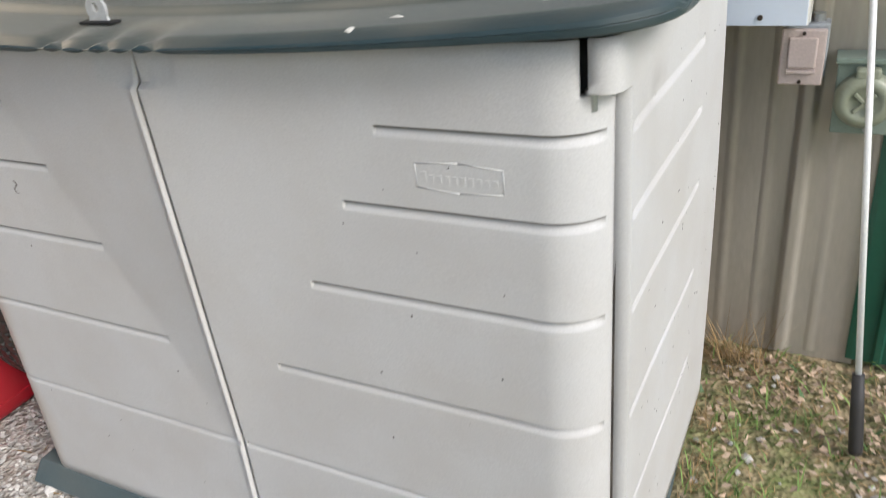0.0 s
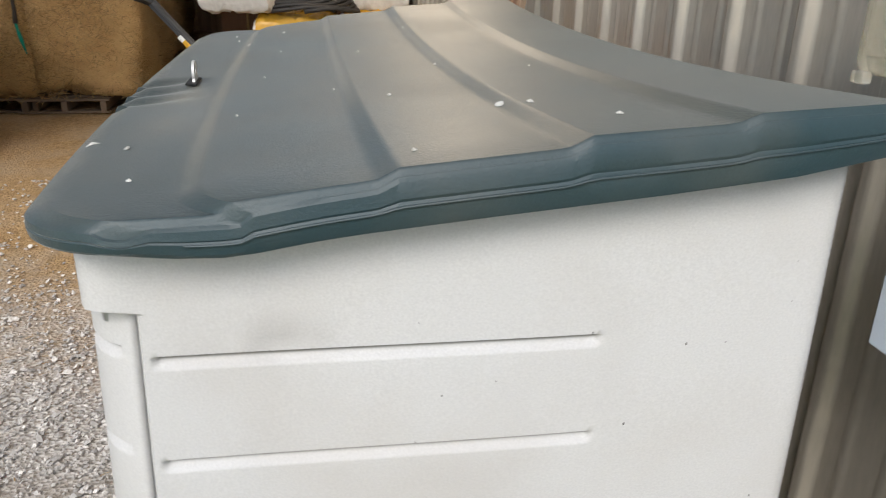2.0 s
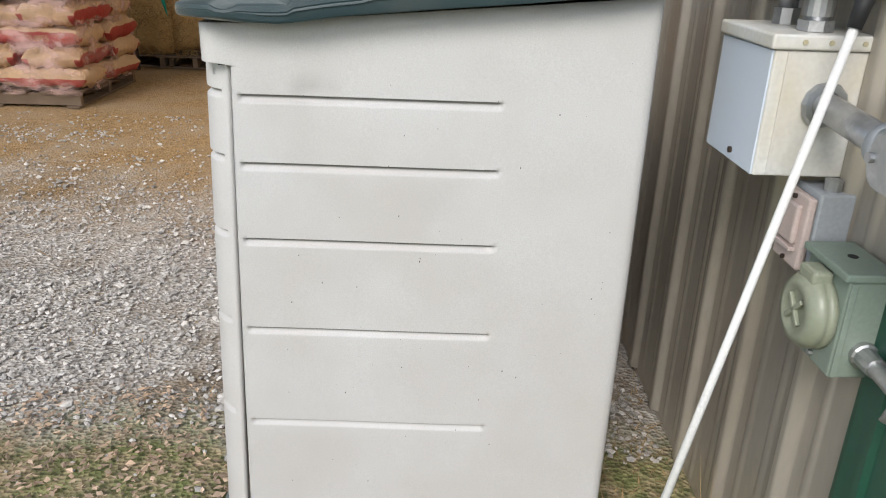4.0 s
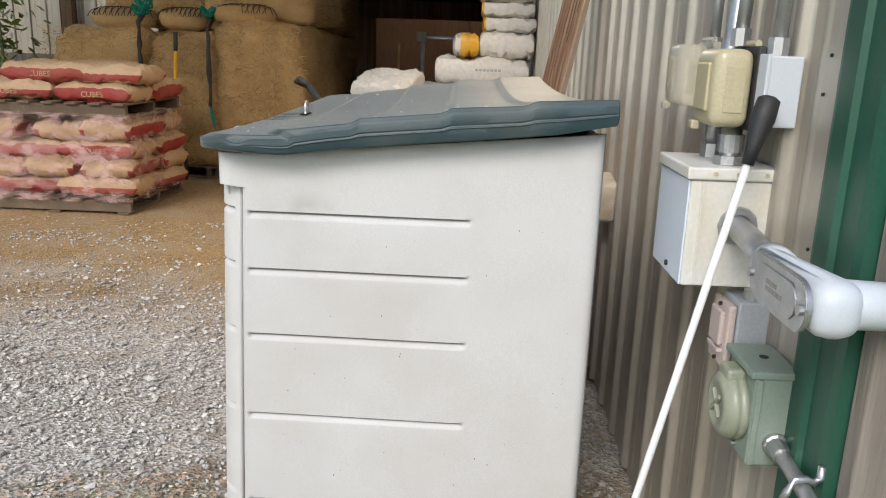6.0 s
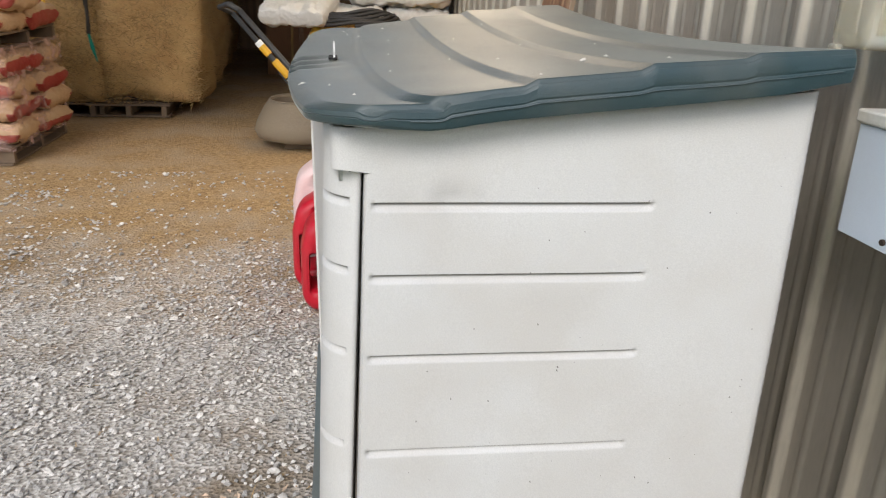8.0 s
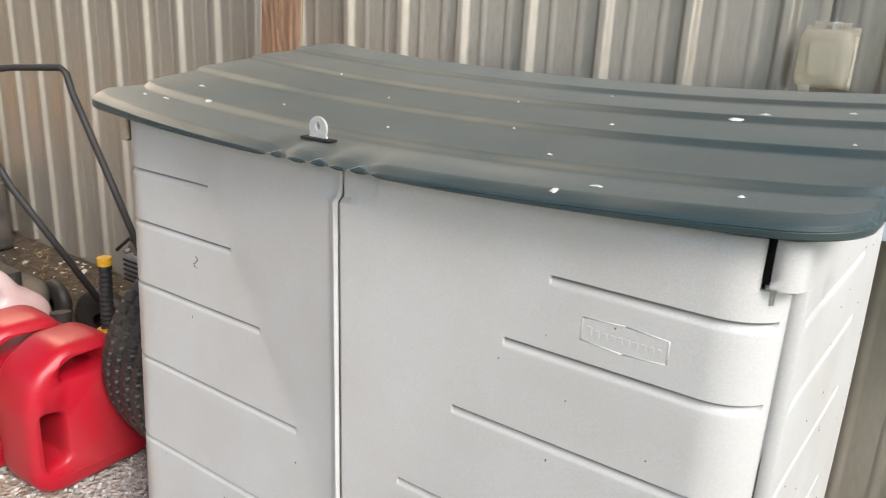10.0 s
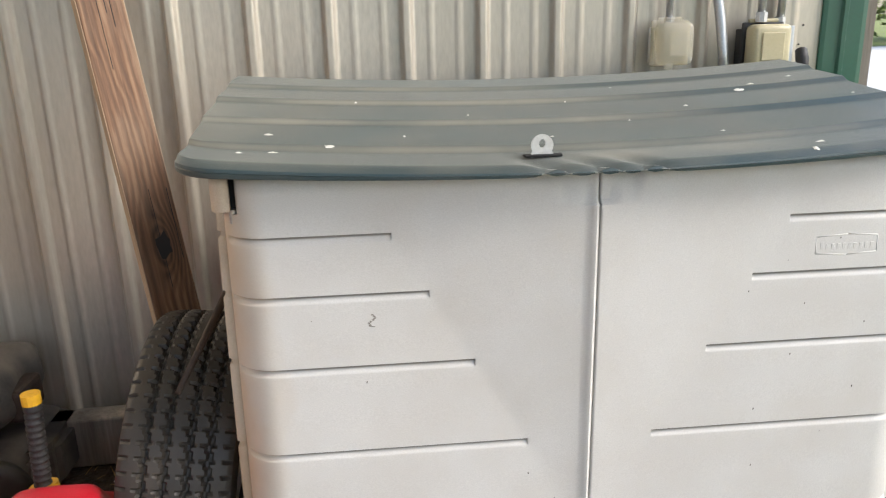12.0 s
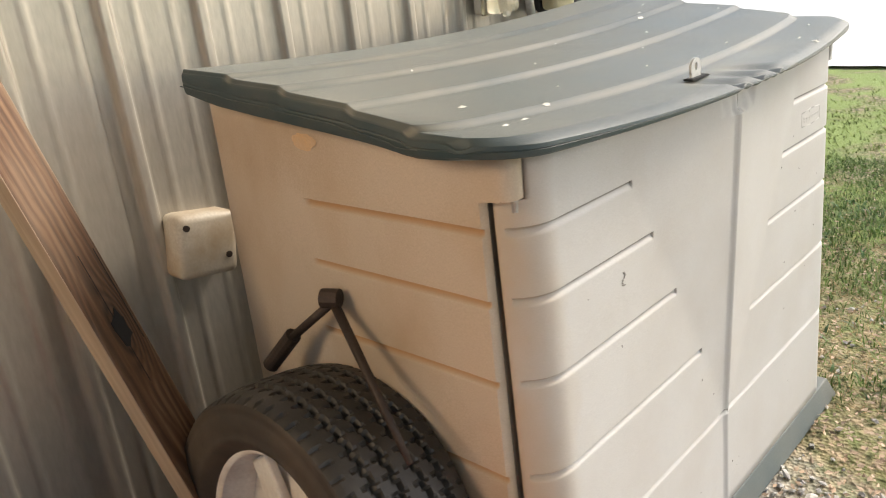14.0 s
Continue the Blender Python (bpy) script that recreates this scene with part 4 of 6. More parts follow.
part("flap", box(0.828, 0.886, 0.960, 0.970, 0.802, 0.868, 0.004), M_PINK, out)
part("sill", box(0.828, 0.886, 0.959, 0.970, 0.790, 0.797, 0.001), M_PINK, out)
for sz in (0.876, 0.770):
    part("screw", tube([(0.857, 0.964, sz), (0.857, 0.970, sz)], 0.004), M_RUST, out)
part("nipple", tube([(0.88, 1.012, 0.89), (0.88, 1.012, 0.911)], 0.014), M_STEEL, out)
tw = empty("power_inlet", "grey-green steel inlet box with round twist cover", "electrical box")
part("body", box(0.930, 1.054, 0.972, WALL - 0.004, 0.655, 0.812, 0.004), M_GREYGREEN, tw)
part("hood", box(0.925, 1.060, 0.962, WALL - 0.004, 0.8125, 0.825, 0.003), M_GREYGREEN, tw)
part("door_flange", box(1.0545, 1.0575, 0.974, 0.984, 0.658, 0.810, 0.001), M_GREYGREEN, tw)
part("knockout", tube([(0.99, 1.005, 0.8252), (0.99, 1.005, 0.8262)], 0.008, 10), M_DARK, tw)
flip = Matrix(((1, 0, 0, 0.990), (0, 0, -1, 0.972), (0, 1, 0, 0.737), (0, 0, 0, 1)))
part("cover_ring", revolve([(0.030, 0.0), (0.060, 0.0), (0.060, 0.010), (0.057, 0.013), (0.060, 0.016), (0.059, 0.024), (0.050, 0.036), (0.034, 0.040), (0.030, 0.034), (0.0, 0.035)], 36, flip), M_YELLOWGREEN, tw, "yellowish green round flip cover", smooth=True)
for a in (45, 135):
    part("cover_rib", box(-0.028, 0.028, -0.004, 0.004, 0.033, 0.041, 0.002, 2, flip @ pose(0, 0, 0, 0, 0, a)), M_YELLOWGREEN, tw)
part("hinge_tab", box(0.966, 1.014, 0.940, 0.972, 0.785, 0.808, 0.006), M_YELLOWGREEN, tw)
part("screw", tube([(1.0, 0.965, 0.668), (1.0, 0.972, 0.668)], 0.005, 8), M_STEEL, tw)
part("feed_pipe", tube([(1.05, 1.016, 0.697), (1.09, 1.014, 0.697), (1.20, 1.008, 0.694), (1.42, 0.995, 0.672)], 0.0125, 16), M_STEEL, tw, smooth=True)
part("coupling", tube([(1.052, 1.016, 0.697), (1.064, 1.016, 0.697), (1.066, 1.015, 0.697), (1.098, 1.014, 0.697)], [0.021, 0.021, 0.017, 0.016], 12), M_STEEL, tw)
part("strap", tube([(1.19, 0.978, 0.672), (1.19, 0.985, 0.692), (1.19, 0.995, 0.710), (1.19, 1.010, 0.713), (1.19, 1.022, 0.706), (1.19, 1.030, 0.716), (1.19, 1.030, 0.735)], 0.006, 8), M_STEEL, tw, smooth=True)


def weather_cover(name, x0, x1, z0, z1, mat, label, box_mat, back=0.0):
    t = empty(name, label, "outlet cover", (0, back, 0))
    part("back_box", box(x0 + 0.006, x1 - 0.006, 0.975, WALL - 0.012 - back, z0 + 0.006, z1 - 0.02, 0.004), box_mat, t)
    part("frame", box(x0, x1, 0.960, 0.9745, z0, z1, 0.004), box_mat if box_mat is M_BLACK else mat, t)
    part("dome", box(x0 + 0.004, x1 - 0.004, 0.893, 0.9595, z0 + 0.004, z1 - 0.006, 0.018, 4), mat, t, "yellowed bubble cover", smooth=True)
    part("window", box(x0 + 0.03, x1 - 0.03, 0.888, 0.8945, z0 + 0.03, z1 - 0.03, 0.003), mat, t)
    part("side_window", box(x1 - 0.0055, x1 - 0.002, 0.912, 0.945, z0 + 0.03, z1 - 0.035, 0.001), mat, t)
    part("latch", box(x0 + 0.02, x0 + 0.045, 0.885, 0.90, z0 - 0.006, z0 + 0.01, 0.003), mat, t)
    part("hinge", tube([(x0 + 0.02, 0.965, z1 + 0.004), (x1 - 0.02, 0.965, z1 + 0.004)], 0.006), mat, t)
    return t


weather_cover("outlet_cover", 0.462, 0.578, 1.213, 1.350, M_CLEAR, "yellowed clear bubble cover over a wall socket", M_CABINET, 0.024)
weather_cover("outlet_cover", 0.748, 0.880, 1.195, 1.338, M_YELLOWED, "yellowed beige bubble cover on a black socket frame", M_BLACK, 0.009)
g = empty("switch_box", "small pale grey switch box on the siding", "electrical box")
part("body", box(0.84, 0.915, 0.978, WALL - 0.012, 1.205, 1.322, 0.003), M_PALEPVC, g)
part("cover", box(0.837, 0.918, 0.972, 0.979, 1.202, 1.325, 0.002), M_PALEPVC, g)
for name, label, pts, r in (("conduit_pipe", "thin steel conduit running up the siding", [(0.52, 1.0, 1.33), (0.52, 1.0, 1.45), (0.52, 1.01, 4.1)], 0.011),
                            ("conduit_pipe", "bent steel conduit running up the siding", [(0.70, 0.965, 1.125), (0.69, 0.97, 1.25), (0.68, 0.99, 1.36), (0.655, 1.0, 1.5), (0.64, 1.005, 1.7), (0.64, 1.01, 4.1)], 0.016),
                            ("conduit_pipe", "steel conduit above the bubble cover", [(0.80, 0.962, 1.338), (0.80, 0.966, 1.45), (0.78, 0.985, 1.8), (0.76, 1.01, 4.1)], 0.012),
                            ("conduit_pipe", "steel conduit above the switch box", [(0.88, 1.0, 1.322), (0.885, 1.0, 1.45), (0.90, 1.01, 4.1)], 0.012)):
    c = empty(name, label, "conduit")
    part("pipe", tube(pts, r, 14), M_STEEL, c, smooth=True)
    q = Vector(pts[0])
    part("connector", tube([q, q + Vector((0, 0, 0.03))], r + 0.006, 8), M_STEEL, c)
c = empty("conduit_nipple", "short steel nipple between cabinet and socket cover", "conduit")
part("pipe", tube([(0.815, 0.962, 1.128), (0.815, 0.962, 1.197)], 0.018, 16), M_STEEL, c, smooth=True)
part("lock_nut", tube([(0.815, 0.962, 1.130), (0.815, 0.962, 1.146)], 0.028, 8), M_STEEL, c)
part("coupling", tube([(0.815, 0.962, 1.152), (0.815, 0.962, 1.184)], 0.023, 16), M_STEEL, c)
# white box low behind the shed
wbx = empty("wall_box", "stained white plastic box on the siding behind the shed", "electrical box", (-0.678, 1.0, 0.797))
wbx.matrix_basis = pose(-0.678, 1.0, 0.797, 0, 9, 0)
part("body", box(-0.08, 0.08, -0.045, 0.045, -0.08, 0.08, 0.02, 3), M_STAINED, wbx, smooth=True)
for sx, sz in ((-0.06, 0.05), (0.05, -0.03)):
    part("screw", tube([(sx, -0.049, sz), (sx, -0.043, sz)], 0.008), M_RUST, wbx)

# stock stick leaning on the wall
st = empty("stock_stick", "white fibreglass stock stick with black grips leaning on siding", "stick")
a, b = Vector((1.076, 0.675, 0.010)), Vector((0.945, 0.972, 1.253))
d = (b - a)
part("rod", tube([a + d * 0.15, b - d * 0.07], 0.0068, 12), M_WHITEROD, st, smooth=True)
part("grip", tube([a, a + d * 0.01, a + d * 0.09, a + d * 0.15], [0.013, 0.0155, 0.0145, 0.0125], 14), M_BLACK, st, "black rubber grip", smooth=True)
part("handle", tube([b - d * 0.085, b - d * 0.06, b - d * 0.025, b, b + d * 0.004], [0.010, 0.012, 0.020, 0.018, 0.010], 14), M_BLACK, st, "black paddle handle", smooth=True)

# ---- things beside the shed ----
brace = tagged(part("timber_prop", box(-0.066, 0.064, -0.02, 0.012, 0, 2.0, 0.004), M_PLANK), "rough brown timber plank leaning on the siding", "timber")
foot, head = Vector((-0.895, 0.575, 0.0)), Vector((-1.245, 1.0, 1.95))
up = (head - foot).normalized()
across = Vector((0.80, 0.60, 0)).normalized()
across = (across - across.dot(up) * up).normalized()
out_n = up.cross(across)
rot = Matrix((across, out_n, up)).transposed().to_4x4()
brace.matrix_basis = Matrix.Translation(foot) @ rot
# Thin strips give both narrow edges of the plank a paler colour.
for sx in (-1, 1):
    part("sawn_edge", box(*sorted((sx * 0.0635 - 0.001, sx * 0.0665 - 0.001)), -0.0185, 0.0105, 0.002, 1.998, 0.001), M_PALEWOOD, brace, "paler narrow edge")
rk_ = random.Random(3)
part("knot", prism([((0.014 + 0.014 * rk_.random()) * math.cos(k * 0.5236) + 0.004 * (k > 5), (0.024 + 0.022 * rk_.random()) * math.sin(k * 0.5236)) for k in range(12)], 0, 0.0025,
                        0, pose(0.005, -0.0195, 0.80, 90, 12, 0)), M_DARK, brace, "dark split knot hole")
for k in range(9):
    gx0 = rk_.uniform(-0.056, 0.054)
    gz = rk_.uniform(0.1, 1.6)
    part("grain_split", box(gx0, gx0 + rk_.uniform(0.0012, 0.0025), -0.0208, -0.0195, gz, gz + rk_.uniform(0.12, 0.4)), M_DARK, brace)

beam = tagged(part("timber_offcut", box(-0.50, 0.22, -0.045, 0.045, 0, 0.17, 0.008), M_GREYWOOD), "old dusty timber lying along the wall", "timber")
beam.matrix_basis = pose(-1.22, 0.93, 0.0, 0, 0, 4)


# tyre with rim, on its tread, leaning on the shed end
def tyre_bm():
    half, n = 0.112, 43
    prof = []
    for i in range(n):
        h = -half + 2 * half * i / (n - 1)
        prof.append((0.338 - 0.011 * (abs(h) / half) ** 3, h))
    shoulder = [(0.320, 0.120)]
    full = [(r, -h) for r, h in shoulder] + prof + shoulder
    n0 = len(shoulder)

    def ripple(k, i):
        """Zigzag ribs with hooked side cuts, and notched shoulders."""
        j = i - n0
        if not 0 <= j < n:
            return 0.0
        wig = 1 if (k // 3) % 2 else 0
        for c in (8, 16, 25, 33):
            off = j - c - wig
            if off in (0, 1):
                return -0.012
            if off in (-1, 2) and k % 6 == 0:
                return -0.008
            if off in (-2, 3) and k % 6 == 0:
                return -0.005
        if (j < 3 or j > 39) and k % 6 == 0:
            return -0.006
        return 0.0

    return revolve(full, 378, ripple=ripple)


wheel = empty("spare_wheel", "dusty trailer tyre on a white rim leaning on the shed", "wheel", (-0.875, 0.375, 0.335))
wheel.matrix_basis = pose(-0.886, 0.375, 0.345, 0, 90, 0) @ pose(0, 0, 0, 0, 8, 0)
tyre = part("tyre", tyre_bm(), M_TYRE, wheel, "worn black trailer tyre", smooth=True)
tyre.data.set_sharp_from_angle(angle=radians(28))
WALL = [(0.3205, 0.1198), (0.312, 0.1232), (0.310, 0.1222), (0.300, 0.125), (0.285, 0.1265), (0.27, 0.1262), (0.256, 0.1235), (0.254, 0.1247), (0.245, 0.1205), (0.228, 0.106), (0.216, 0.088)]
for s in (-1, 1):
    part("sidewall", revolve([(r, s * h) for r, h in (WALL if s > 0 else WALL[::-1])], 96), M_SIDEWALL, tyre, "dusty brown-black sidewall", smooth=True)
rim = part("rim", revolve([(0.212, -0.090), (0.222, -0.098), (0.228, -0.090), (0.212, -0.075), (0.200, -0.04), (0.198, 0.07), (0.222, 0.09)], 64), M_RIM, wheel, "white steel rim with grime", smooth=True)
part("hub_disc", revolve([(0.200, -0.02), (0.165, -0.015), (0.11, -0.035), (0.075, -0.045), (0.05, -0.03), (0.048, 0.0)], 48), M_RIM, rim, smooth=True)
for i in range(5):
    a = 72 * i
    part("spoke", box(0.06, 0.20, -0.028, 0.028, -0.058, -0.036, 0.006, 2, pose(0, 0, 0, 0, 0, a)), M_RIM, rim)
    part("wheel_nut", tube([Vector((0.057 * math.cos(radians(a + 36)), 0.057 * math.sin(radians(a + 36)), -0.06)), Vector((0.057 * math.cos(radians(a + 36)), 0.057 * math.sin(radians(a + 36)), -0.04))], 0.010, 6), M_RUST, rim)

wr = empty("wheel_wrench", "rusty wheel wrench resting on the tyre against the shed", "wrench")
hub = Vector((-0.752, 0.393, 0.803))
tip = Vector((-0.855, 0.115, 0.615))
part("long_arm", tube([hub, hub * 0.5 + tip * 0.5, tip], [0.010, 0.009, 0.006], 10), M_RUST, wr, smooth=True)
part("hub", tube([hub + Vector((-0.012, 0.016, 0.008)), hub + Vector((0.004, -0.016, 0.008))], 0.019, 12), M_RUST, wr)
part("short_arm", tube([hub, Vector((-0.785, 0.52, 0.70))], 0.009, 10), M_RUST, wr, smooth=True)
part("socket", tube([Vector((-0.780, 0.505, 0.715)), Vector((-0.805, 0.57, 0.64))], 0.017, 12), M_RUST, wr)


def rounded(poly, r, steps=6):
    """A closed outline with its corners rounded to radius r."""
    out = []
    n = len(poly)
    for i in range(n):
        p, a, b = Vector(poly[i]), Vector(poly[i - 1]), Vector(poly[(i + 1) % n])
        u, v = (a - p).normalized(), (b - p).normalized()
        half = math.acos(max(-1, min(1, u.dot(v)))) / 2
        cut = min(r / math.tan(half), 0.45 * (a - p).length, 0.45 * (b - p).length)
        p0, p2 = p + u * cut, p + v * cut
        for k in range(steps + 1):
            w = k / steps
            q = (1 - w) ** 2 * p0 + 2 * w * (1 - w) * p + w * w * p2
            out.append((q.x, q.y))
    return out


def fuel_can(mat, loc, rz, height, label, spout=False):
    """A moulded fuel can: hollow handle slots at the top and the back edge."""
    t = empty("fuel_can", label, "fuel can", loc, rz, "fuel cans beside the shed")
    L, T, H = 0.40, 0.19, height
    loops = [(rounded([(0, 0), (L, 0), (L, 0.72 * H), (0.78 * L, 0.84 * H), (0.64 * L, H), (0.30 * L, H), (0.06 * L, 0.86 * H), (0, 0.62 * H)], 0.10), 1),
             (rounded([(0.25 * L, 0.79 * H), (0.62 * L, 0.79 * H), (0.56 * L, 0.90 * H), (0.29 * L, 0.915 * H)], 0.016), -1),
             (rounded([(0.085 * L, 0.22 * H), (0.25 * L, 0.24 * H), (0.25 * L, 0.56 * H), (0.085 * L, 0.60 * H)], 0.022), -1)]
    bm = bmesh.new()
    layers = [(-T / 2, 0.030), (-T / 2 + 0.008, 0.013), (-T / 2 + 0.022, 0.003), (-T / 2 + 0.04, 0.0), (0, -0.002), (T / 2 - 0.04, 0.0), (T / 2 - 0.022, 0.003), (T / 2 - 0.008, 0.013), (T / 2, 0.030)]
    ends = ([], [])
    for pts, sign in loops:
        n = len(pts)
        last = None
        for k, (x, inset) in enumerate(layers):
            ring = []
            for q in range(n):
                ax, az = pts[q - 1]
                bx_, bz_ = pts[(q + 1) % n]
                ln_2 = math.hypot(bx_ - ax, bz_ - az)
                d = inset * (1 if sign > 0 else -0.5)
                ring.append(bm.verts.new((x, pts[q][0] - d * (bz_ - az) / ln_2, max(0, pts[q][1] + d * (bx_ - ax) / ln_2))))
            if last:
                for q in range(n):
                    f = (last[q], last[(q + 1) % n], ring[(q + 1) % n], ring[q])
                    bm.faces.new(f if sign < 0 else f[::-1])
            if k in (0, len(layers) - 1):
                es = [bm.edges.get((ring[q], ring[(q + 1) % n])) or bm.edges.new((ring[q], ring[(q + 1) % n])) for q in range(n)]
                ends[0 if k == 0 else 1].extend(es)
            last = ring
    for es in ends:
        bmesh.ops.triangle_fill(bm, edges=es, use_beauty=True, use_dissolve=False)
    bmesh.ops.recalc_face_normals(bm, faces=bm.faces[:])
    body = part("body", bm, mat, t, smooth=True)
    body.data.set_sharp_from_angle(angle=radians(50))
    part("rib", box(-T / 2 - 0.003, T / 2 + 0.003, 0.06, 0.30, 0.12 * H, 0.135 * H, 0.003), mat, t)
    part("cap", tube([(-0.06, 0.345, 0.70 * H), (-0.07, 0.35, 0.86 * H)], 0.032, 16), M_YELLOW if spout else M_BLACK, t)
    if spout:
        base = Vector((-0.07, 0.35, 0.85 * H))
        rr, pp = [], []
        for i in range(41):
            pp.append(base + Vector((0.0002 * i, 0.0001 * i, 0.0052 * i)))
            rr.append(0.019 if i in (0, 1, 39, 40) else (0.020 if i % 3 else 0.0155))
        part("spout", tube(pp, rr, 14), M_BLACK, t, "ribbed black pouring spout", smooth=True)
        part("spout_cap", tube([pp[-1], pp[-1] + Vector((0, 0, 0.024))], 0.021, 14), M_YELLOW, t, "yellow spout cap")
    return t


fuel_can(M_RED, (-1.12, -0.155, 0), 2, 0.43, "bright red plastic fuel can with black spout", True)
fuel_can(M_RED, (-1.36, -0.195, 0), -3, 0.435, "red plastic fuel can in the row")
fuel_can(M_PALECAN, (-1.60, -0.205, 0), 2, 0.52, "faded pinkish white plastic fuel can")
fuel_can(M_RED, (-1.83, -0.215, 0), 0, 0.40, "red plastic fuel can at the end of the row")


# dusty engine standing near the wall
def engine(parent, c, w, top):
    x, y, z = c
    hood = box(x - w / 2, x + w / 2, y - w / 2, y + w / 2, z + 0.12, top, 0.075, 5)
    bmesh.ops.subdivide_edges(hood, edges=[e for e in hood.edges if e.calc_length() > 0.08], cuts=5, use_grid_fill=True)
    for q in hood.verts:
        q.co += 0.022 * noise.noise_vector(q.co * 9)
    part("shroud", hood, M_ENGINE, parent, smooth=True)
    part("shroud_panel", box(x - 0.02, x + w / 2 - 0.05, y - w / 2 - 0.012, y - w / 2 + 0.03, top - 0.16, top - 0.06, 0.012, 2, None), M_ALU, parent, smooth=True)
    part("air_cleaner", tube([(x + w / 2 - 0.10, y - w / 2 - 0.02, top - 0.02), (x + w / 2 - 0.02, y - w / 2 + 0.02, top - 0.04)], 0.045, 18), M_BLACK, parent, smooth=True)
    part("recoil_cover", box(x - 0.10, x + 0.10, y - w / 2 - 0.03, y - w / 2 + 0.02, z + 0.15, z + 0.27, 0.02, 3), M_ALU, parent, smooth=True)
    for i in range(5):
        part("cooling_fin", box(x - 0.09, x + 0.09, y - w / 2 - 0.034, y - w / 2 - 0.028, z + 0.165 + 0.02 * i, z + 0.172 + 0.02 * i), M_DARK, parent)
    part("fuel_tank", box(x - w / 2 + 0.02, x + 0.02, y - 0.10, y + 0.15, top - 0.02, top + 0.05, 0.03, 3), M_ENGINE, parent, smooth=True)
    part("tank_cap", tube([(x - 0.06, y, top + 0.045), (x - 0.06, y, top + 0.075)], 0.035, 18), M_BLACK, parent)
    part("muffler", box(x + w / 2 - 0.04, x + w / 2 + 0.03, y - 0.10, y + 0.06, z + 0.14, z + 0.24, 0.015, 2), M_RUST, parent)
    for i in range(4):
        part("bolt", tube([(x - 0.11 + 0.07 * i, y - w / 2 - 0.012, top - 0.05), (x - 0.11 + 0.07 * i, y - w / 2 + 0.02, top - 0.05)], 0.009, 6), M_ALU, parent)
    part("hose_line", tube([(x - w / 2, y - w / 2, top - 0.06), (x - 0.05, y - w / 2 - 0.02, top + 0.02), (x + w / 2 - 0.04, y - w / 2 + 0.02, top - 0.10)], 0.008, 8), M_BLACK, parent, smooth=True)
    part("label_plate", box(x - 0.015, x + 0.045, y - w / 2 - 0.006, y - w / 2 + 0.006, z + 0.30, z + 0.33), M_PALEPVC, parent)


tl = empty("garden_tiller", "dusty garden machine with a dark engine near the wall", "tiller")
tl.location = (-0.15, 0, -0.03)
engine(tl, (-1.54, 0.82, 0.14), 0.36, 0.46)
part("deck", box(-1.76, -1.32, 0.60, 1.0, 0.08, 0.22, 0.05, 3), M_ENGINE, tl, smooth=True)
for wx, wy in ((-1.72, 0.56), (-1.40, 0.56)):
    part("wheel", revolve([(0.03, -0.03), (0.10, -0.03), (0.125, -0.02), (0.125, 0.02), (0.10, 0.03), (0.03, 0.03)], 28, pose(wx, wy, 0.125, 90, 0, 20)), M_TYRE, tl, smooth=True)
bar_l = [(-1.62, 0.52, 0.20), (-1.86, 0.33, 0.68), (-2.10, 0.28, 0.98), (-2.13, 0.29, 1.04), (-2.10, 0.32, 1.07)]
bar_r = [(-1.46, 0.66, 0.22), (-1.60, 0.57, 0.70), (-1.74, 0.53, 1.02), (-1.76, 0.525, 1.09), (-1.78, 0.515, 1.11)]
part("handle_bar", tube(bar_l + [(-1.95, 0.42, 1.10)] + bar_r[::-1], 0.013, 10), M_BLACK, tl, "black steel handle bar", smooth=True)
part("fender", prism([(-1.36, 0.62), (-1.26, 0.74), (-1.26, 0.96), (-1.36, 1.0)], 0.05, 0.20, 0.02), M_ENGINE, tl)

mw = empty("push_mower", "black push mower with yellow striped handle bars", "lawn mower")
engine(mw, (-2.42, 0.24, 0.18), 0.26, 0.42)
part("deck", box(-2.70, -2.12, 0.0, 0.50, 0.07, 0.22, 0.06, 4), M_ENGINE, mw, smooth=True)
for wx, wy in ((-2.66, -0.02), (-2.16, -0.02), (-2.66, 0.52), (-2.16, 0.52)):
    part("wheel", revolve([(0.03, -0.025), (0.085, -0.025), (0.10, -0.015), (0.10, 0.015), (0.085, 0.025), (0.03, 0.025)], 24, pose(wx, wy, 0.10, 90, 0, 0)), M_TYRE, mw, smooth=True)
lo, hi = Vector((-2.58, 0.12, 0.30)), Vector((-2.66, -0.56, 1.08))
for off in (Vector((0, 0, 0)), Vector((0.34, 0.08, 0.03))):
    bar = part("handle_bar", tube([lo + off, hi + off], 0.014, 12), M_BLACK, mw, smooth=True)
    if off.length < 0.1:
        for a, b, mm in ((0.30, 0.50, M_YELLOW), (0.52, 0.56, M_WHITEROD), (0.57, 0.68, M_YELLOW), (0.72, 0.78, M_YELLOW), (0.78, 0.81, M_WHITEROD)):
            part("stripe", tube([lo.lerp(hi, a), lo.lerp(hi, b)], 0.021, 12), mm, bar)
part("grip_bar", tube([hi, hi + Vector((0.05, -0.06, 0.03)), hi + Vector((0.30, 0.02, 0.06)), hi + Vector((0.34, 0.08, 0.03))], 0.014, 12), M_BLACK, mw, smooth=True)
part("cable", tube([lo + Vector((0.1, 0.1, 0.1)), lo.lerp(hi, 0.3) + Vector((0.08, 0, -0.05)), lo.lerp(hi, 0.65) + Vector((0.04, 0, -0.03))], 0.004, 6), M_BLACK, mw)

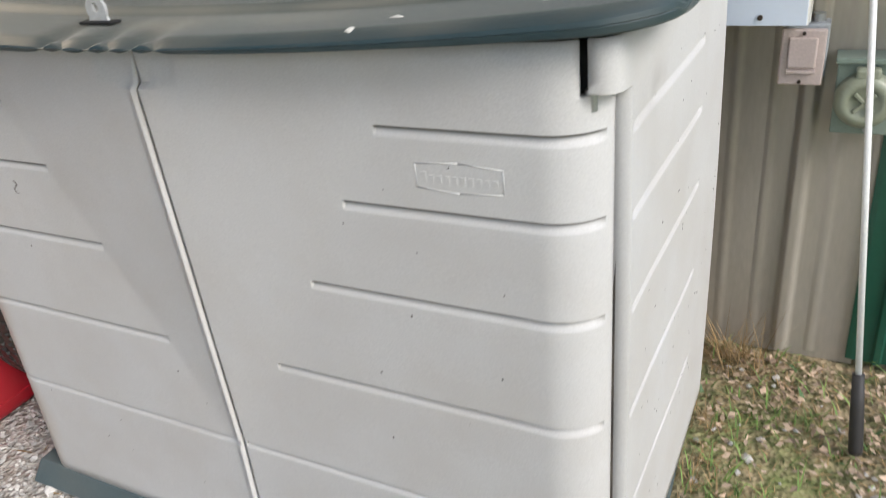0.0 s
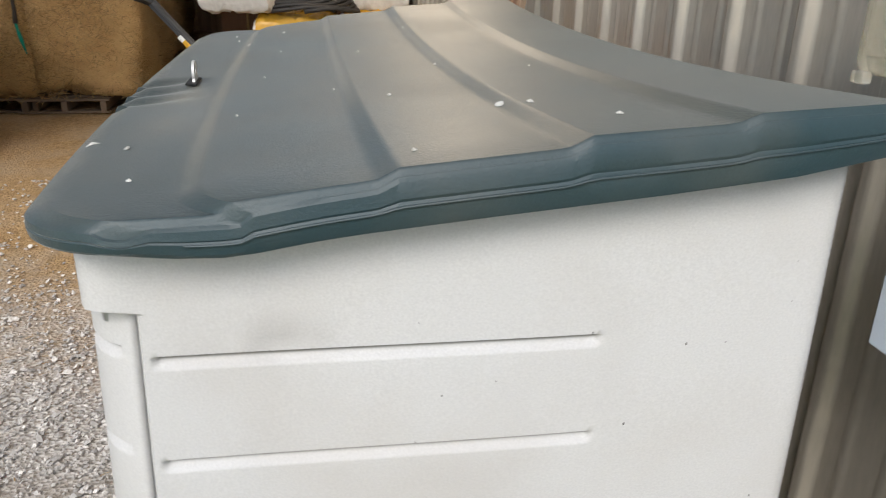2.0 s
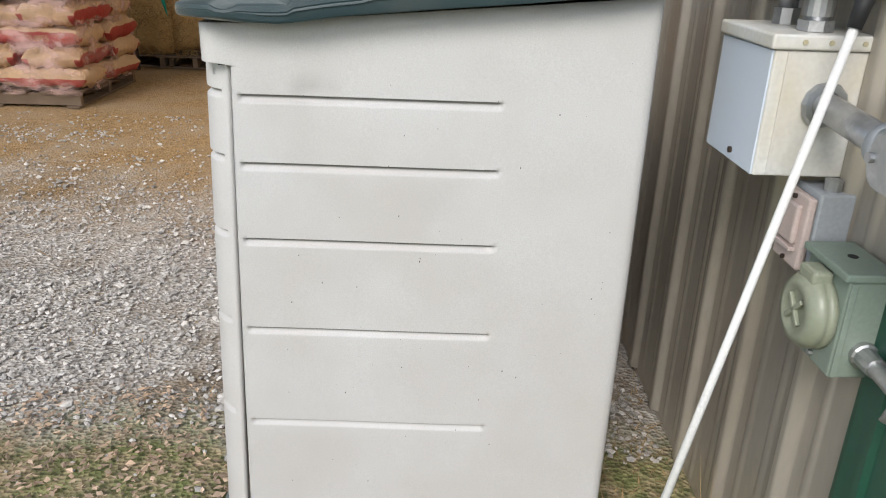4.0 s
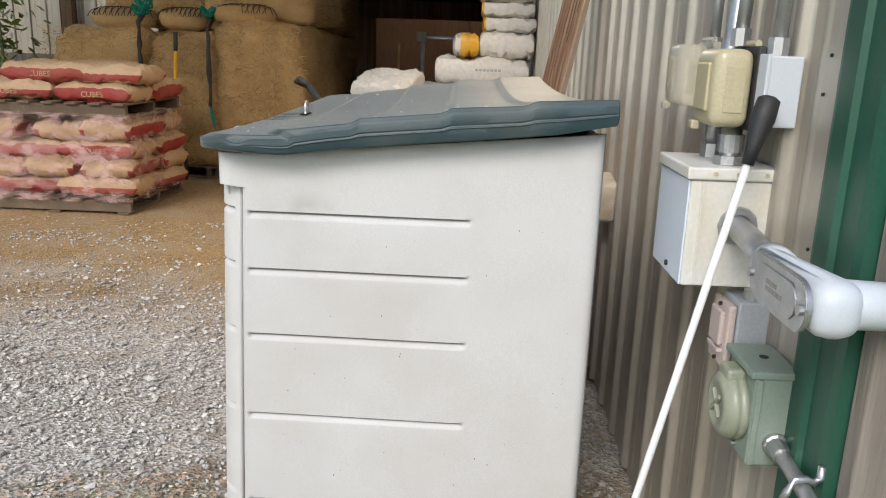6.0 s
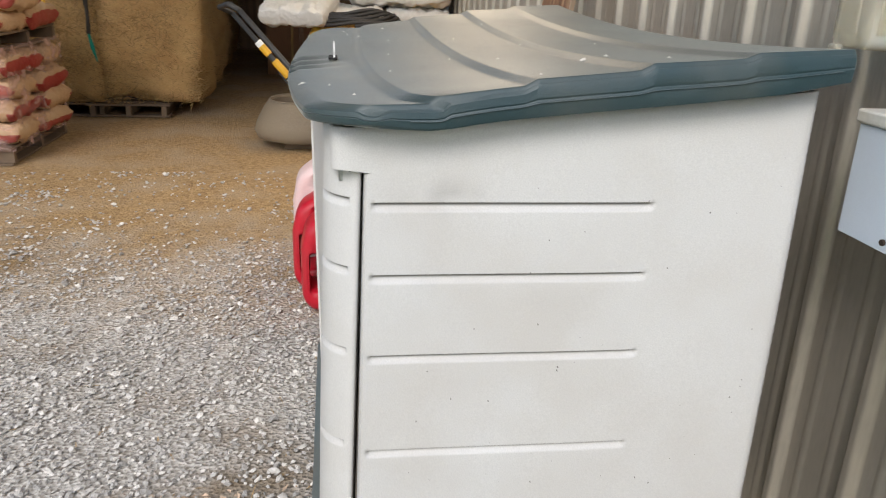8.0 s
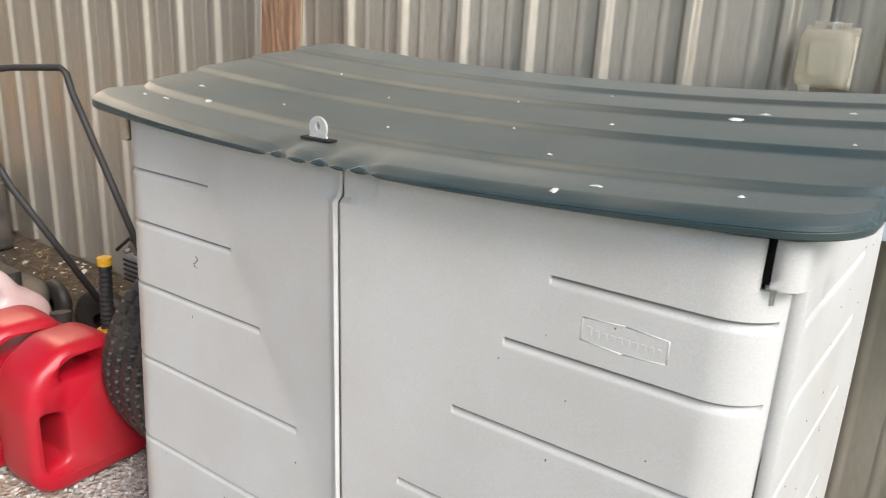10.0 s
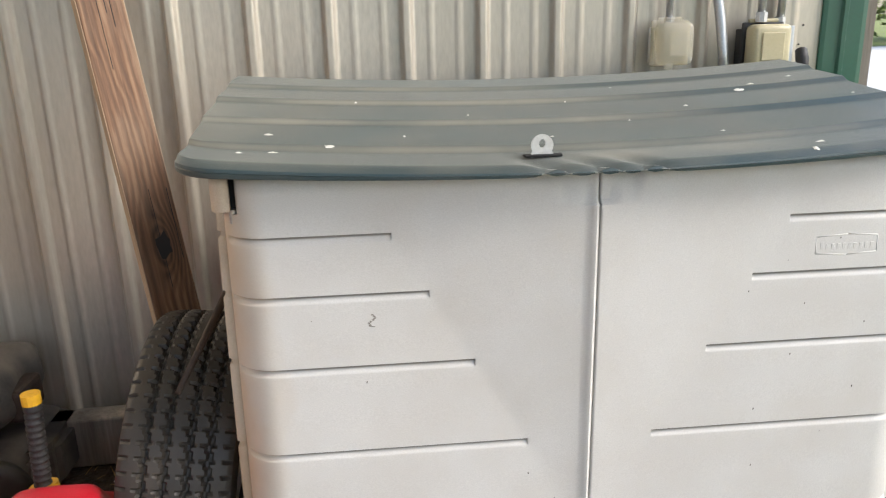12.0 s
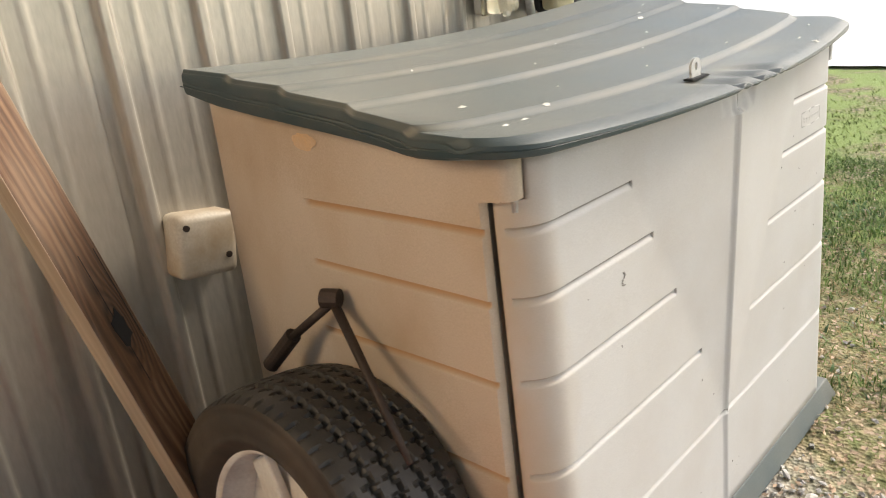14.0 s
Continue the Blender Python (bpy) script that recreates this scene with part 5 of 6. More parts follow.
tub = empty("feed_tub", "wide tan rubber feed tub with a dark inside", "tub", (-4.32, -0.25, 0.05))
part("bowl", revolve([(0.0, 0.03), (0.30, 0.0), (0.37, 0.02), (0.39, 0.07), (0.37, 0.14), (0.31, 0.25), (0.27, 0.30), (0.25, 0.305), (0.245, 0.29), (0.28, 0.20), (0.30, 0.08)], 48), M_TUB, tub, smooth=True)
part("rim_bead", revolve([(0.262, 0.300), (0.272, 0.306), (0.262, 0.314), (0.250, 0.308)], 48, closed=True), M_TUB, tub, smooth=True)
sk = tagged(part("tub_block", box(-4.52, -4.12, -0.40, -0.08, -0.01, 0.052, 0.006), M_PALLET), "scrap wooden block under the feed tub", "block")
sack = tagged(part("paper_sack", prism([(-0.13, -0.10), (0.10, -0.12), (0.16, 0.02), (0.05, 0.12), (-0.10, 0.09)], 0, 0.17, 0.03), M_PAPER, smooth=True), "crumpled brown paper sack on the floor", "sack")
sack.location = (-3.15, -0.02, 0)
bk = empty("bucket", "magenta plastic bucket tipped against the feed sacks", "bucket", (-4.42, 0.36, 0.36))
bk.matrix_basis = pose(-4.32, 0.24, 0.26, 0, -70, 12)
part("shell", revolve([(0.0, 0.0), (0.13, 0.0), (0.16, 0.28), (0.17, 0.285), (0.15, 0.27), (0.12, 0.02)], 36), M_MAGENTA, bk, smooth=True)
grn = tagged(part("scoop", revolve([(0.0, 0.0), (0.07, 0.0), (0.10, 0.12), (0.09, 0.12), (0.06, 0.01)], 24), M_GREEN, smooth=True), "green plastic feed scoop beside the sacks", "scoop")
grn.matrix_basis = pose(-3.5, 0.62, 0.46, 0, 80, 40)
stand = tagged(part("scoop_crate", box(-3.75, -3.3, 0.45, 0.9, 0, 0.38, 0.02), M_ENGINE), "dark dusty crate by the wall", "crate")


# ---- feed sacks ----
def sack_mesh(L, W, H, seed, mats, band=None, square=0.40):
    nx, ny = 44, 28
    verts, faces, idx = [], [], []
    for s in (1, -1):
        base = len(verts)
        for i in range(nx + 1):
            for j in range(ny + 1):
                u, w = math.sin(math.pi / 2 * (2 * i / nx - 1)), math.sin(math.pi / 2 * (2 * j / ny - 1))
                e = max(0, (1 - abs(u) ** 6)) ** square * max(0, (1 - abs(w) ** 5)) ** square
                pinch = 1 - 0.06 * abs(u) ** 3 * (1 - abs(w))
                nn = noise.noise((u * 2.2 + seed * 7, w * 2.2, s * 3.0 + seed)) * 0.20 + noise.noise((u * 6 + seed, w * 6, s * 5.0)) * 0.10 + 0.05 * noise.noise((u * 13 + seed, w * 11, s * 5.0))
                # creases that run in from the sewn ends, and slack folds
                nn -= 0.16 * max(0, 0.18 - abs(noise.noise((u * 3.1 + seed * 3, w * 5.5, 7.0 + s)))) / 0.18
                nn += 0.10 * abs(u) ** 2 * math.sin(w * 21 + 3 * noise.noise((u * 3, w * 3, seed)))
                verts.append((u * L / 2 * (1 - 0.03 * w * w), w * W / 2 * pinch, s * H / 2 * e * (1 + nn * 1.6) + (0.012 * noise.noise((u * 9, w * 9, seed)) if e < 0.3 else 0)))
        for i in range(nx):
            for j in range(ny):
                a = base + i * (ny + 1) + j
                q = (a, a + ny + 1, a + ny + 2, a + 1)
                faces.append(q if s > 0 else q[::-1])
                w = math.sin(math.pi / 2 * (2 * (j + 0.5) / ny - 1))
                u = math.sin(math.pi / 2 * (2 * (i + 0.5) / nx - 1))
                idx.append(1 if band and band(u, w, s) else 0)
    me = bpy.data.meshes.new("sack")
    me.from_pydata(verts, [], faces)
    for mm in mats:
        me.materials.append(mm)
    for p, k in zip(me.polygons, idx):
        p.material_index, p.use_smooth = k, True
    return me


def bands(u, w, s):
    return abs(w) > 0.80 and (s < 0 or abs(w) > 0.965)


def bands_b(u, w, s):
    return w > (0.95 if s > 0 else 0.7) or s < 0 and w < -0.9


PAPER = [sack_mesh(0.66, 0.42, 0.17, 1, (M_PAPER, M_REDPAPER), bands), sack_mesh(0.66, 0.42, 0.17, 2, (M_PAPER, M_REDPAPER), bands_b), sack_mesh(0.64, 0.42, 0.18, 3, (M_PAPER, M_REDPAPER), bands)]
WHITE = [sack_mesh(0.58, 0.42, 0.18, 5, (M_WHITEBAG,), None, 0.22), sack_mesh(0.56, 0.42, 0.185, 6, (M_WHITEBAG,), None, 0.2)]
BLOCK = [sack_mesh(0.48, 0.45, 0.135, 11, (M_WHITEBAG, M_YELLOWBAG), lambda u, w, s: u < -0.9, 0.14), sack_mesh(0.50, 0.45, 0.23, 12, (M_WHITEBAG,), None, 0.2), sack_mesh(0.86, 0.46, 0.25, 13, (M_WHITEBAG,), None, 0.2),
         sack_mesh(0.42, 0.22, 0.20, 14, (M_YELLOWBAG, M_WHITEBAG), lambda u, w, s: w < -0.5, 0.25)]
YELLOW = [sack_mesh(0.66, 0.44, 0.23, 8, (M_YELLOWBAG, M_WHITEBAG), lambda u, w, s: w > 0.86 and u > 0), sack_mesh(0.64, 0.46, 0.22, 9, (M_YELLOWBAG, M_WHITEBAG), lambda u, w, s: abs(u) > 0.93 and s > 0)]


def put_sack(meshes, x, y, z, rz, label, group, i, scale=1.0, tilt=0.0):
    ob = new("feed_sack", meshes[i % len(meshes)])
    ob.matrix_basis = pose(x, y, z, tilt, 0, rz) @ Matrix.Scale(scale, 4)
    return tagged(ob, label, "feed sack", group)


def pallet(x, y, z, L, W, rz, label):
    t = empty("pallet", label, "pallet", (x, y, z), rz, "wooden pallets")
    for i in range(3):
        yy = -W / 2 + 0.05 + i * (W - 0.10) / 2
        part("stringer", box(-L / 2, L / 2, yy - 0.022, yy + 0.022, 0.016, 0.10), M_PALLET, t)
    for i in range(7):
        xx = -L / 2 + 0.05 + i * (L - 0.10) / 6
        part("deck_board", box(xx - 0.045, xx + 0.045, -W / 2, W / 2, 0.101, 0.118, 0.002, 1), M_PALLET, t)
    for i in range(3):
        xx = -L / 2 + 0.05 + i * (L - 0.10) / 2
        part("bottom_board", box(xx - 0.045, xx + 0.045, -W / 2, W / 2, 0.0, 0.0155), M_PALLET, t)
    return t


rnd = random.Random(21)
PX, PY = -4.13, -2.77
pallet(PX, PY, 0.0, 1.2, 1.15, 90, "weathered pallet under feed sacks")
pallet(PX - 0.02, PY, 0.74, 1.2, 1.15, 90, "weathered pallet stacked between sack layers")


def sack_layer(z, count, lift, seed):
    lay = []
    if seed % 2 == 0:
        spots = [(0.27, -0.34, 90), (0.27, 0.33, 90), (-0.22, -0.40, 0), (-0.22, 0.02, 0), (-0.22, 0.42, 0)]
    else:
        spots = [(0.20, -0.42, 0), (0.20, 0.0, 0), (0.20, 0.42, 0), (-0.36, -0.34, 90), (-0.36, 0.33, 90)]
    for i, (dx, dy, rz) in enumerate(spots):
        lay.append(put_sack(PAPER, PX + dx + rnd.uniform(-0.05, 0.06), PY + dy + rnd.uniform(-0.05, 0.05), z + rnd.uniform(-0.012, 0.012), rz + rnd.choice((0, 180)) + rnd.uniform(-9, 9),
                            "tan paper sack of feed cubes with red print", "feed sacks on the pallet", i + seed))
    return lay


sacks = []
for i in range(4):
    sacks += sack_layer(0.19 + 0.150 * i, 5, 0, i)
sacks += sack_layer(0.93, 5, 0, 4)
for dx, dy, rz in ((0.22, -0.10, 96), (0.20, 0.40, 85), (-0.25, 0.10, 4)):
    sacks.append(put_sack(PAPER, PX + dx, PY + dy, 1.07, rz, "tan paper sack of feed cubes with red print", "feed sacks on the pallet", int(rz)))
# printed words on the sack edges that face the opening
for j, (dy, z) in enumerate(((-0.36, 0.20), (0.30, 0.34), (-0.40, 0.35), (-0.38, 0.62), (0.28, 0.62), (-0.36, 0.94), (0.30, 0.95), (-0.2, 1.07))):
    best = min(sacks, key=lambda o: (o.matrix_basis.translation - Vector((PX + 0.25, PY + dy, z))).length)
    c = bpy.data.curves.new("lettering", "FONT")
    c.body, c.size, c.extrude, c.align_x = "CUBES", 0.06, 0.0006, "CENTER"
    c.materials.append(M_PAPER)
    ob = new("lettering", c)
    ob.parent = best
    bpy.context.view_layer.update()
    bb = best.matrix_basis
    wide = 0.21 if abs(round(bb.to_euler().z / math.pi * 2)) % 2 == 1 else 0.325
    wide = wide + 0.006
    ob.matrix_basis = bb.inverted() @ (Matrix.Translation((bb.translation.x + wide, bb.translation.y, bb.translation.z - 0.03)) @ pose(0, 0, 0, 90, 0, 90))
# loose stretch film hanging round the lower stack
rows = []
for i in range(9):
    z = 0.10 + 0.085 * i
    row = []
    for k in range(61):
        u = k / 60 * 2.4 - 1.2
        if u < 0:
            px, py = PX + 0.60, PY + 0.62 + u * 1.05
        else:
            px, py = PX + 0.60 - u * 0.95, PY + 0.64
        nn = noise.noise((u * 4, z * 5, 2.0))
        row.append((px + 0.025 * nn + 0.012, py + (0.025 * nn if u > 0 else 0), z))
    rows.append(row)
tagged(part("stretch_wrap", grid(rows), M_WRAP, smooth=True), "torn pinkish stretch film round the feed sacks", "film")

# white and yellow sacks on a pallet by the wall
pallet(-5.05, 0.42, 0.0, 1.2, 1.05, 90, "pallet under yellow feed sacks")
for i in range(4):
    for j in range(2):
        put_sack(YELLOW if (i, j) != (1, 1) else WHITE, -4.78 + rnd.uniform(-0.04, 0.04), 0.14 + 0.60 * j + rnd.uniform(-0.05, 0.05), 0.215 + 0.185 * i, 90 + rnd.uniform(-9, 9) + 180 * (i % 2),
                 "glossy yellow feed sack with white ends" if (i, j) != (1, 1) else "white feed sack among yellow ones", "yellow feed sacks", i + j)
        put_sack(WHITE, -5.30 + rnd.uniform(-0.04, 0.04), 0.14 + 0.60 * j, 0.20 + 0.185 * i, 90 + rnd.uniform(-5, 5), "white woven feed sack in a stack", "white feed sacks", i + j)
for i in range(1):
    for j in range(2):
        put_sack(WHITE, -5.0 + rnd.uniform(-0.05, 0.05), 0.12 + 0.58 * j + 0.05 * (i % 2), 0.955 + 0.15 * i, 90 + rnd.uniform(-8, 8), "white woven feed sack in a stack", "white feed sacks", i + j, 1.0)
big = put_sack(BLOCK[2:3], -5.02, 0.555, 1.165, 90, "long white printed feed sack on the stack", "white feed sacks", 0)
for i in range(7):
    part("print_line", box(-0.06 + 0.034 * i, -0.034 + 0.034 * i, -0.2325, -0.228, 0.0, 0.022), M_GREYBOX, big, "grey unreadable print")
put_sack(BLOCK[1:2], -5.02, 0.775, 1.395, 88, "white feed sack with a crumpled end", "white feed sacks", 0)
for i in range(3):
    put_sack(BLOCK[:1], -5.05 + 0.02 * i, 0.785 - 0.015 * i, 1.575 + 0.128 * i, 91 - 2 * i, "square white feed sack with a yellow side", "white feed sacks", 0)
put_sack(BLOCK[3:4], -4.98, 0.40, 1.385, 4, "small yellow sack with a white end on white ones", "yellow feed sacks", 0)
put_sack(WHITE, -4.75, -0.28, 1.02, 70, "slumped white sack overhanging the stack", "white feed sacks", 1, 1.0, 20)
hose = tagged(part("hose_coil", tube([(-4.74 + (0.26 - 0.0012 * a) * math.cos(a * 0.35), 0.16 + (0.42 - 0.0012 * a) * math.sin(a * 0.35), 0.905 + 0.0008 * a + 0.02 * math.sin(a * 1.1)) for a in range(130)], 0.016, 8), M_BLACK, smooth=True),
              "coiled black hose lying on yellow sacks", "hose")


# ---- hay ----
def bale(x0, x1, y0, y1, z0, z1, seed, label):
    bm = bmesh.new()
    add_box(bm, x0, x1, y0, y1, z0, z1)
    bmesh.ops.bevel(bm, geom=bm.edges[:], offset=0.13, segments=3, affect="EDGES", profile=0.5)
    bmesh.ops.subdivide_edges(bm, edges=[e for e in bm.edges if e.calc_length() > 0.2], cuts=12, use_grid_fill=True)
    for q in bm.verts:
        p = q.co
        n1 = noise.noise((p.x * 2 + seed, p.y * 2, p.z * 2)) * 0.09 + noise.noise((p.x * 7, p.y * 7 + seed, p.z * 7)) * 0.04 + noise.noise((p.x * 23, p.y * 23 + seed, p.z * 23)) * 0.012
        c = Vector(((x0 + x1) / 2, (y0 + y1) / 2, (z0 + z1) / 2))
        d = (p - c)
        q.co = p + Vector((d.x / (x1 - x0), d.y / (y1 - y0), d.z / (z1 - z0))) * 2 * n1
        if p.z < z0 + 0.05:
            q.co.z = max(q.co.z, z0)
    t = empty("hay_bale", label, "hay bale", group="stacked hay bales")
    part("bale_body", bm, M_HAY, t, smooth=True)
    # loose stalks standing off the faces
    r = random.Random(seed)
    vs, fs = [], []
    for i in range(3000):
        y, z, x = r.uniform(y0, y1), r.uniform(z0, z1), r.uniform(x0, x1)
        if i % 3 == 0:
            o, nrm = Vector((x, y1 + 0.01, z)), Vector((0, 1, 0))
        else:
            o, nrm = Vector((x1 + 0.01, y, z)), Vector((1, 0, 0))
        d = (Vector((r.uniform(-1, 1), r.uniform(-1, 1), r.uniform(-1, 1))) + nrm * 0.4).normalized() * r.uniform(0.03, 0.09)
        s = d.cross(nrm).normalized() * 0.0028
        k = len(vs)
        vs += [o - s, o + s, o + d + s * 0.4, o + d - s * 0.4]
        fs.append((k, k + 1, k + 2, k + 3))
    tagged(part("loose_stalks", (vs, fs), M_STRAW, t), kind="stuff")
    return t


bale(-6.8, -5.5, -3.80, -2.80, 0.12, 1.45, 3, "large tan hay bale with flat front in the stack")
bale(-6.8, -5.45, -2.82, -2.08, 0.12, 1.43, 4, "tan hay bale in the middle of the stack")
bale(-7.6, -5.45, -2.10, -1.22, 0.12, 1.53, 5, "large bulging hay bale at the end of the stack")
bale(-7.5, -5.95, -3.40, -2.26, 1.49, 2.65, 6, "upper hay bale set back on the stack")
bale(-7.7, -5.85, -2.28, -1.20, 1.55, 2.75, 7, "upper hay bale at the stack's end")
bale(-10.0, -7.65, -2.60, -1.36, 0.12, 1.50, 8, "hay bale deep in the stack behind others")
bale(-10.0, -7.75, -2.60, -1.34, 1.53, 2.15, 9, "hay bale under the stall slab behind others")
for i, (px, py) in enumerate(((-6.05, -3.3), (-6.05, -2.45), (-6.0, -1.86), (-7.1, -1.86), (-8.6, -1.9))):
    pallet(px, py, 0, 1.2, 0.80 if i < 2 else 0.72, 0, "old pallet under the hay stack")


def net(x, y, z, L, seed):
    """A slack knotted hay net lying on the stack, stuffed with hay."""
    t = empty("hay_net", "stuffed knotted hay net lying on the bales", "hay net", group="hay nets on the stack")
    bm = revolve([(0.001, -L / 2), (0.08, -L / 2 + 0.03), (0.13, -L / 4), (0.145, 0), (0.13, L / 4), (0.08, L / 2 - 0.03), (0.001, L / 2)], 28, pose(x, y, z, 90, 0, 8 * seed))
    for q in bm.verts:
        q.co += 0.03 * noise.noise_vector(q.co * 6)
        q.co.z = z + (q.co.z - z) * 0.75
    part("hay_filling", bm, M_HAY, t, smooth=True)
    for i in range(10):
        for s in (1, -1):
            pts = []
            for k in range(15):
                a = math.pi * (0.05 + 0.9 * k / 14)
                yy = y - L / 2 + 0.05 + (L - 0.1) * (i + s * (k / 14 - 0.5) * 1.6) / 9
                if abs(yy - y) > L / 2:
                    continue
                rr = 0.150 * max(0.5, 1 - (abs(yy - y) / (L / 2)) ** 4 * 0.5)
                pts.append((x - rr * math.cos(a), yy, z + 0.76 * rr * math.sin(a)))
            if len(pts) > 2:
                part("net_cord", tube(pts, 0.004, 5), M_NET, t)
    return t


net(-5.64, -3.05, 1.55, 0.66, 1), net(-5.64, -2.42, 1.56, 0.52, 2), net(-5.60, -1.80, 1.61, 0.6, 3)
for y, ln, tw in ((-2.80, 0.55, 0), (-2.12, 0.85, 1)):
    s = empty("hanging_strap", "dark empty hay net hanging down the bale front", "strap")
    pts = [(-5.40 - 0.10 * (k == 0), y + 0.03 * noise.noise((k, y, 0)), 1.58 - ln * k / 8) for k in range(9)]
    part("cord", tube(pts, [0.014 + 0.045 * abs(noise.noise((k * 1.7, y, 3))) for k in range(9)], 8), M_NET, s, smooth=True)
    if tw:
        part("twine_end", tube([pts[-1], (-5.39, y + 0.02, pts[-1][2] - 0.12), (-5.38, y + 0.05, pts[-1][2] - 0.24)], [0.012, 0.018, 0.004], 6), M_TEAL, s)
for i, (y, z) in enumerate(((-2.80, 1.63), (-2.76, 1.69), (-2.12, 1.63))):
    k = tagged(part("twine_bundle", tube([(-5.47 + 0.05 * math.cos(a * 0.9), y + 0.07 * math.sin(a * 0.7), z + 0.05 * math.sin(a * 1.3)) for a in range(26)], 0.010, 6), M_TEAL, smooth=True),
               "tangle of teal baling twine on the hay", "twine")
fork = empty("hay_fork", "yellow-handled fork standing against the hay", "fork")
part("handle", tube([(-5.28, -2.46, 0.30), (-5.33, -2.42, 1.25)], 0.016, 10), M_YELLOW, fork, smooth=True)
part("grip", tube([(-5.33, -2.42, 1.25), (-5.34, -2.415, 1.43)], 0.020, 10), M_BLACK, fork, smooth=True)
part("head", box(-5.30, -5.26, -2.58, -2.34, 0.0, 0.30, 0.01), M_RUST, fork)

# ---- back of the barn ----
for i in range(3):
    p = tagged(part("plywood_panel", box(-8.42, -8.40, -0.85 + 0.63 * i, -0.23 + 0.63 * i, 0.02, 1.74, 0.003), M_PLY), "brown plywood sheet standing at the barn's back", "plywood", "plywood sheets")
rk = empty("pipe_rack", "grey steel pipe rack before the plywood", "rack")
for y in (-0.16, 0.40):
    part("post", tube([(-7.5, y, 0), (-7.5, y, 1.50)], 0.025, 12), M_STEEL, rk, smooth=True)
part("rail", tube([(-7.5, -0.2, 1.49), (-7.5, 0.45, 1.49)], 0.022, 12), M_STEEL, rk, smooth=True)
part("clamp", box(-7.54, -7.46, -0.24, -0.12, 1.44, 1.56, 0.01), M_GREYWOOD, rk)
sh = empty("low_bench", "rough wooden bench at the back of the barn", "bench")
for z in (0.72, 0.95):
    part("plank", box(-7.9, -7.6, -0.45, 0.35, z, z + 0.035, 0.004), M_WOOD, sh)
for y in (-0.42, 0.30):
    part("leg", box(-7.85, -7.65, y, y + 0.05, 0.0, 0.72), M_WOOD, sh)
pole = tagged(part("thin_pole", tube([(-8.0, -0.52, 0), (-8.0, -0.50, 1.42)], 0.014, 8), M_STRAW), "thin pale pole standing by plywood", "pole")
bp_ = tagged(part("barn_post", box(-8.5, -8.36, -5.15, -4.98, 0, 2.3, 0.006), M_WOOD), "brown timber barn post", "post", kind="structure")
for z in (0.72, 0.98):
    tagged(part("wall_girt", box(-8.56, -8.52, -9, -5.2, z, z + 0.15, 0.004), M_GREYWOOD), "grey timber rail on the back wall", "rail", kind="structure")


def leaf_cloud(points, size, r):
    vs, fs = [], []
    for p in points:
        a = Vector((r.gauss(0, 1), r.gauss(0, 1), r.gauss(0, 1))).normalized()
        b = a.orthogonal().normalized() * size * r.uniform(0.5, 1.2)
        a = a * size * r.uniform(0.8, 1.6)
        k = len(vs)
        vs += [p - a, p + b * 0.6 - a * 0.1, p + a, p - b * 0.6 - a * 0.1]
        fs.append((k, k + 1, k + 2, k + 3))
    return vs, fs


r = random.Random(8)
weed = empty("leafy_plant", "tall green leafy weed at the barn's back wall", "plant", (-7.6, -5.6, 0))
for i in range(5):
    part("stem", tube([(0.1 * i - 0.2, 0.05 * i, 0), (0.12 * i - 0.24, 0.08 * i - 0.1, 1.3 + 0.15 * i)], [0.015, 0.006], 6), M_LEAF, weed)
part("leaves", leaf_cloud([Vector((r.gauss(0, 0.22), r.gauss(0, 0.22), r.uniform(0.4, 1.95))) for _ in range(420)], 0.06, r), M_LEAF, weed)

# ---- outside ----
gp = tagged(part("green_post", box(3.16, 3.26, 2.42, 2.52, 0, 3.6, 0.006), M_GREEN), "dark green steel post out in the open", "post")
part("fascia", box(3.265, 3.36, 2.40, 2.54, 0, 3.6, 0.006), M_WHITEROD, gp)
gr = empty("barbecue_grill", "grey barbecue grill with a side shelf on the drive", "grill", (4.9, 5.05, 0), 40)
part("hood", revolve([(0.0, 0.30), (0.12, 0.28), (0.22, 0.20), (0.27, 0.05), (0.27, -0.05), (0.22, -0.18), (0.0, -0.22)], 36, pose(0, 0, 1.02, 0, 0, 0) @ Matrix.Diagonal((1.1, 0.8, 0.9, 1))), M_STEEL, gr, smooth=True)
part("side_shelf", box(0.30, 0.70, -0.18, 0.18, 0.98, 1.01, 0.005), M_STEEL, gr)
part("handle", tube([(-0.15, -0.25, 1.05), (0.15, -0.25, 1.05)], 0.015, 8), M_BLACK, gr)
for x, y in ((-0.2, -0.15), (0.2, -0.15), (-0.2, 0.15), (0.2, 0.15)):
    part("leg", tube([(x, y, 0), (x, y, 0.92)], 0.015, 8), M_BLACK, gr)
tk = empty("gas_tank", "long white gas tank on feet beyond the drive", "gas tank", (22.6, 14.6, 0.0), -38)
part("drum", revolve([(0.0, -2.2), (0.25, -2.15), (0.45, -1.95), (0.5, -1.7), (0.5, 1.7), (0.45, 1.95), (0.25, 2.15), (0.0, 2.2)], 32, pose(0, 0, 1.05, 0, 90, 0)), M_WHITEROD, tk, smooth=True)
for x in (-1.4, 1.4):
    part("foot", box(x - 0.07, x + 0.07, -0.35, 0.35, 0.0, 0.62), M_CONCRETE, tk)
part("dome", tube([(0, 0, 1.5), (0, 0, 1.72)], 0.2, 16), M_WHITEROD, tk)


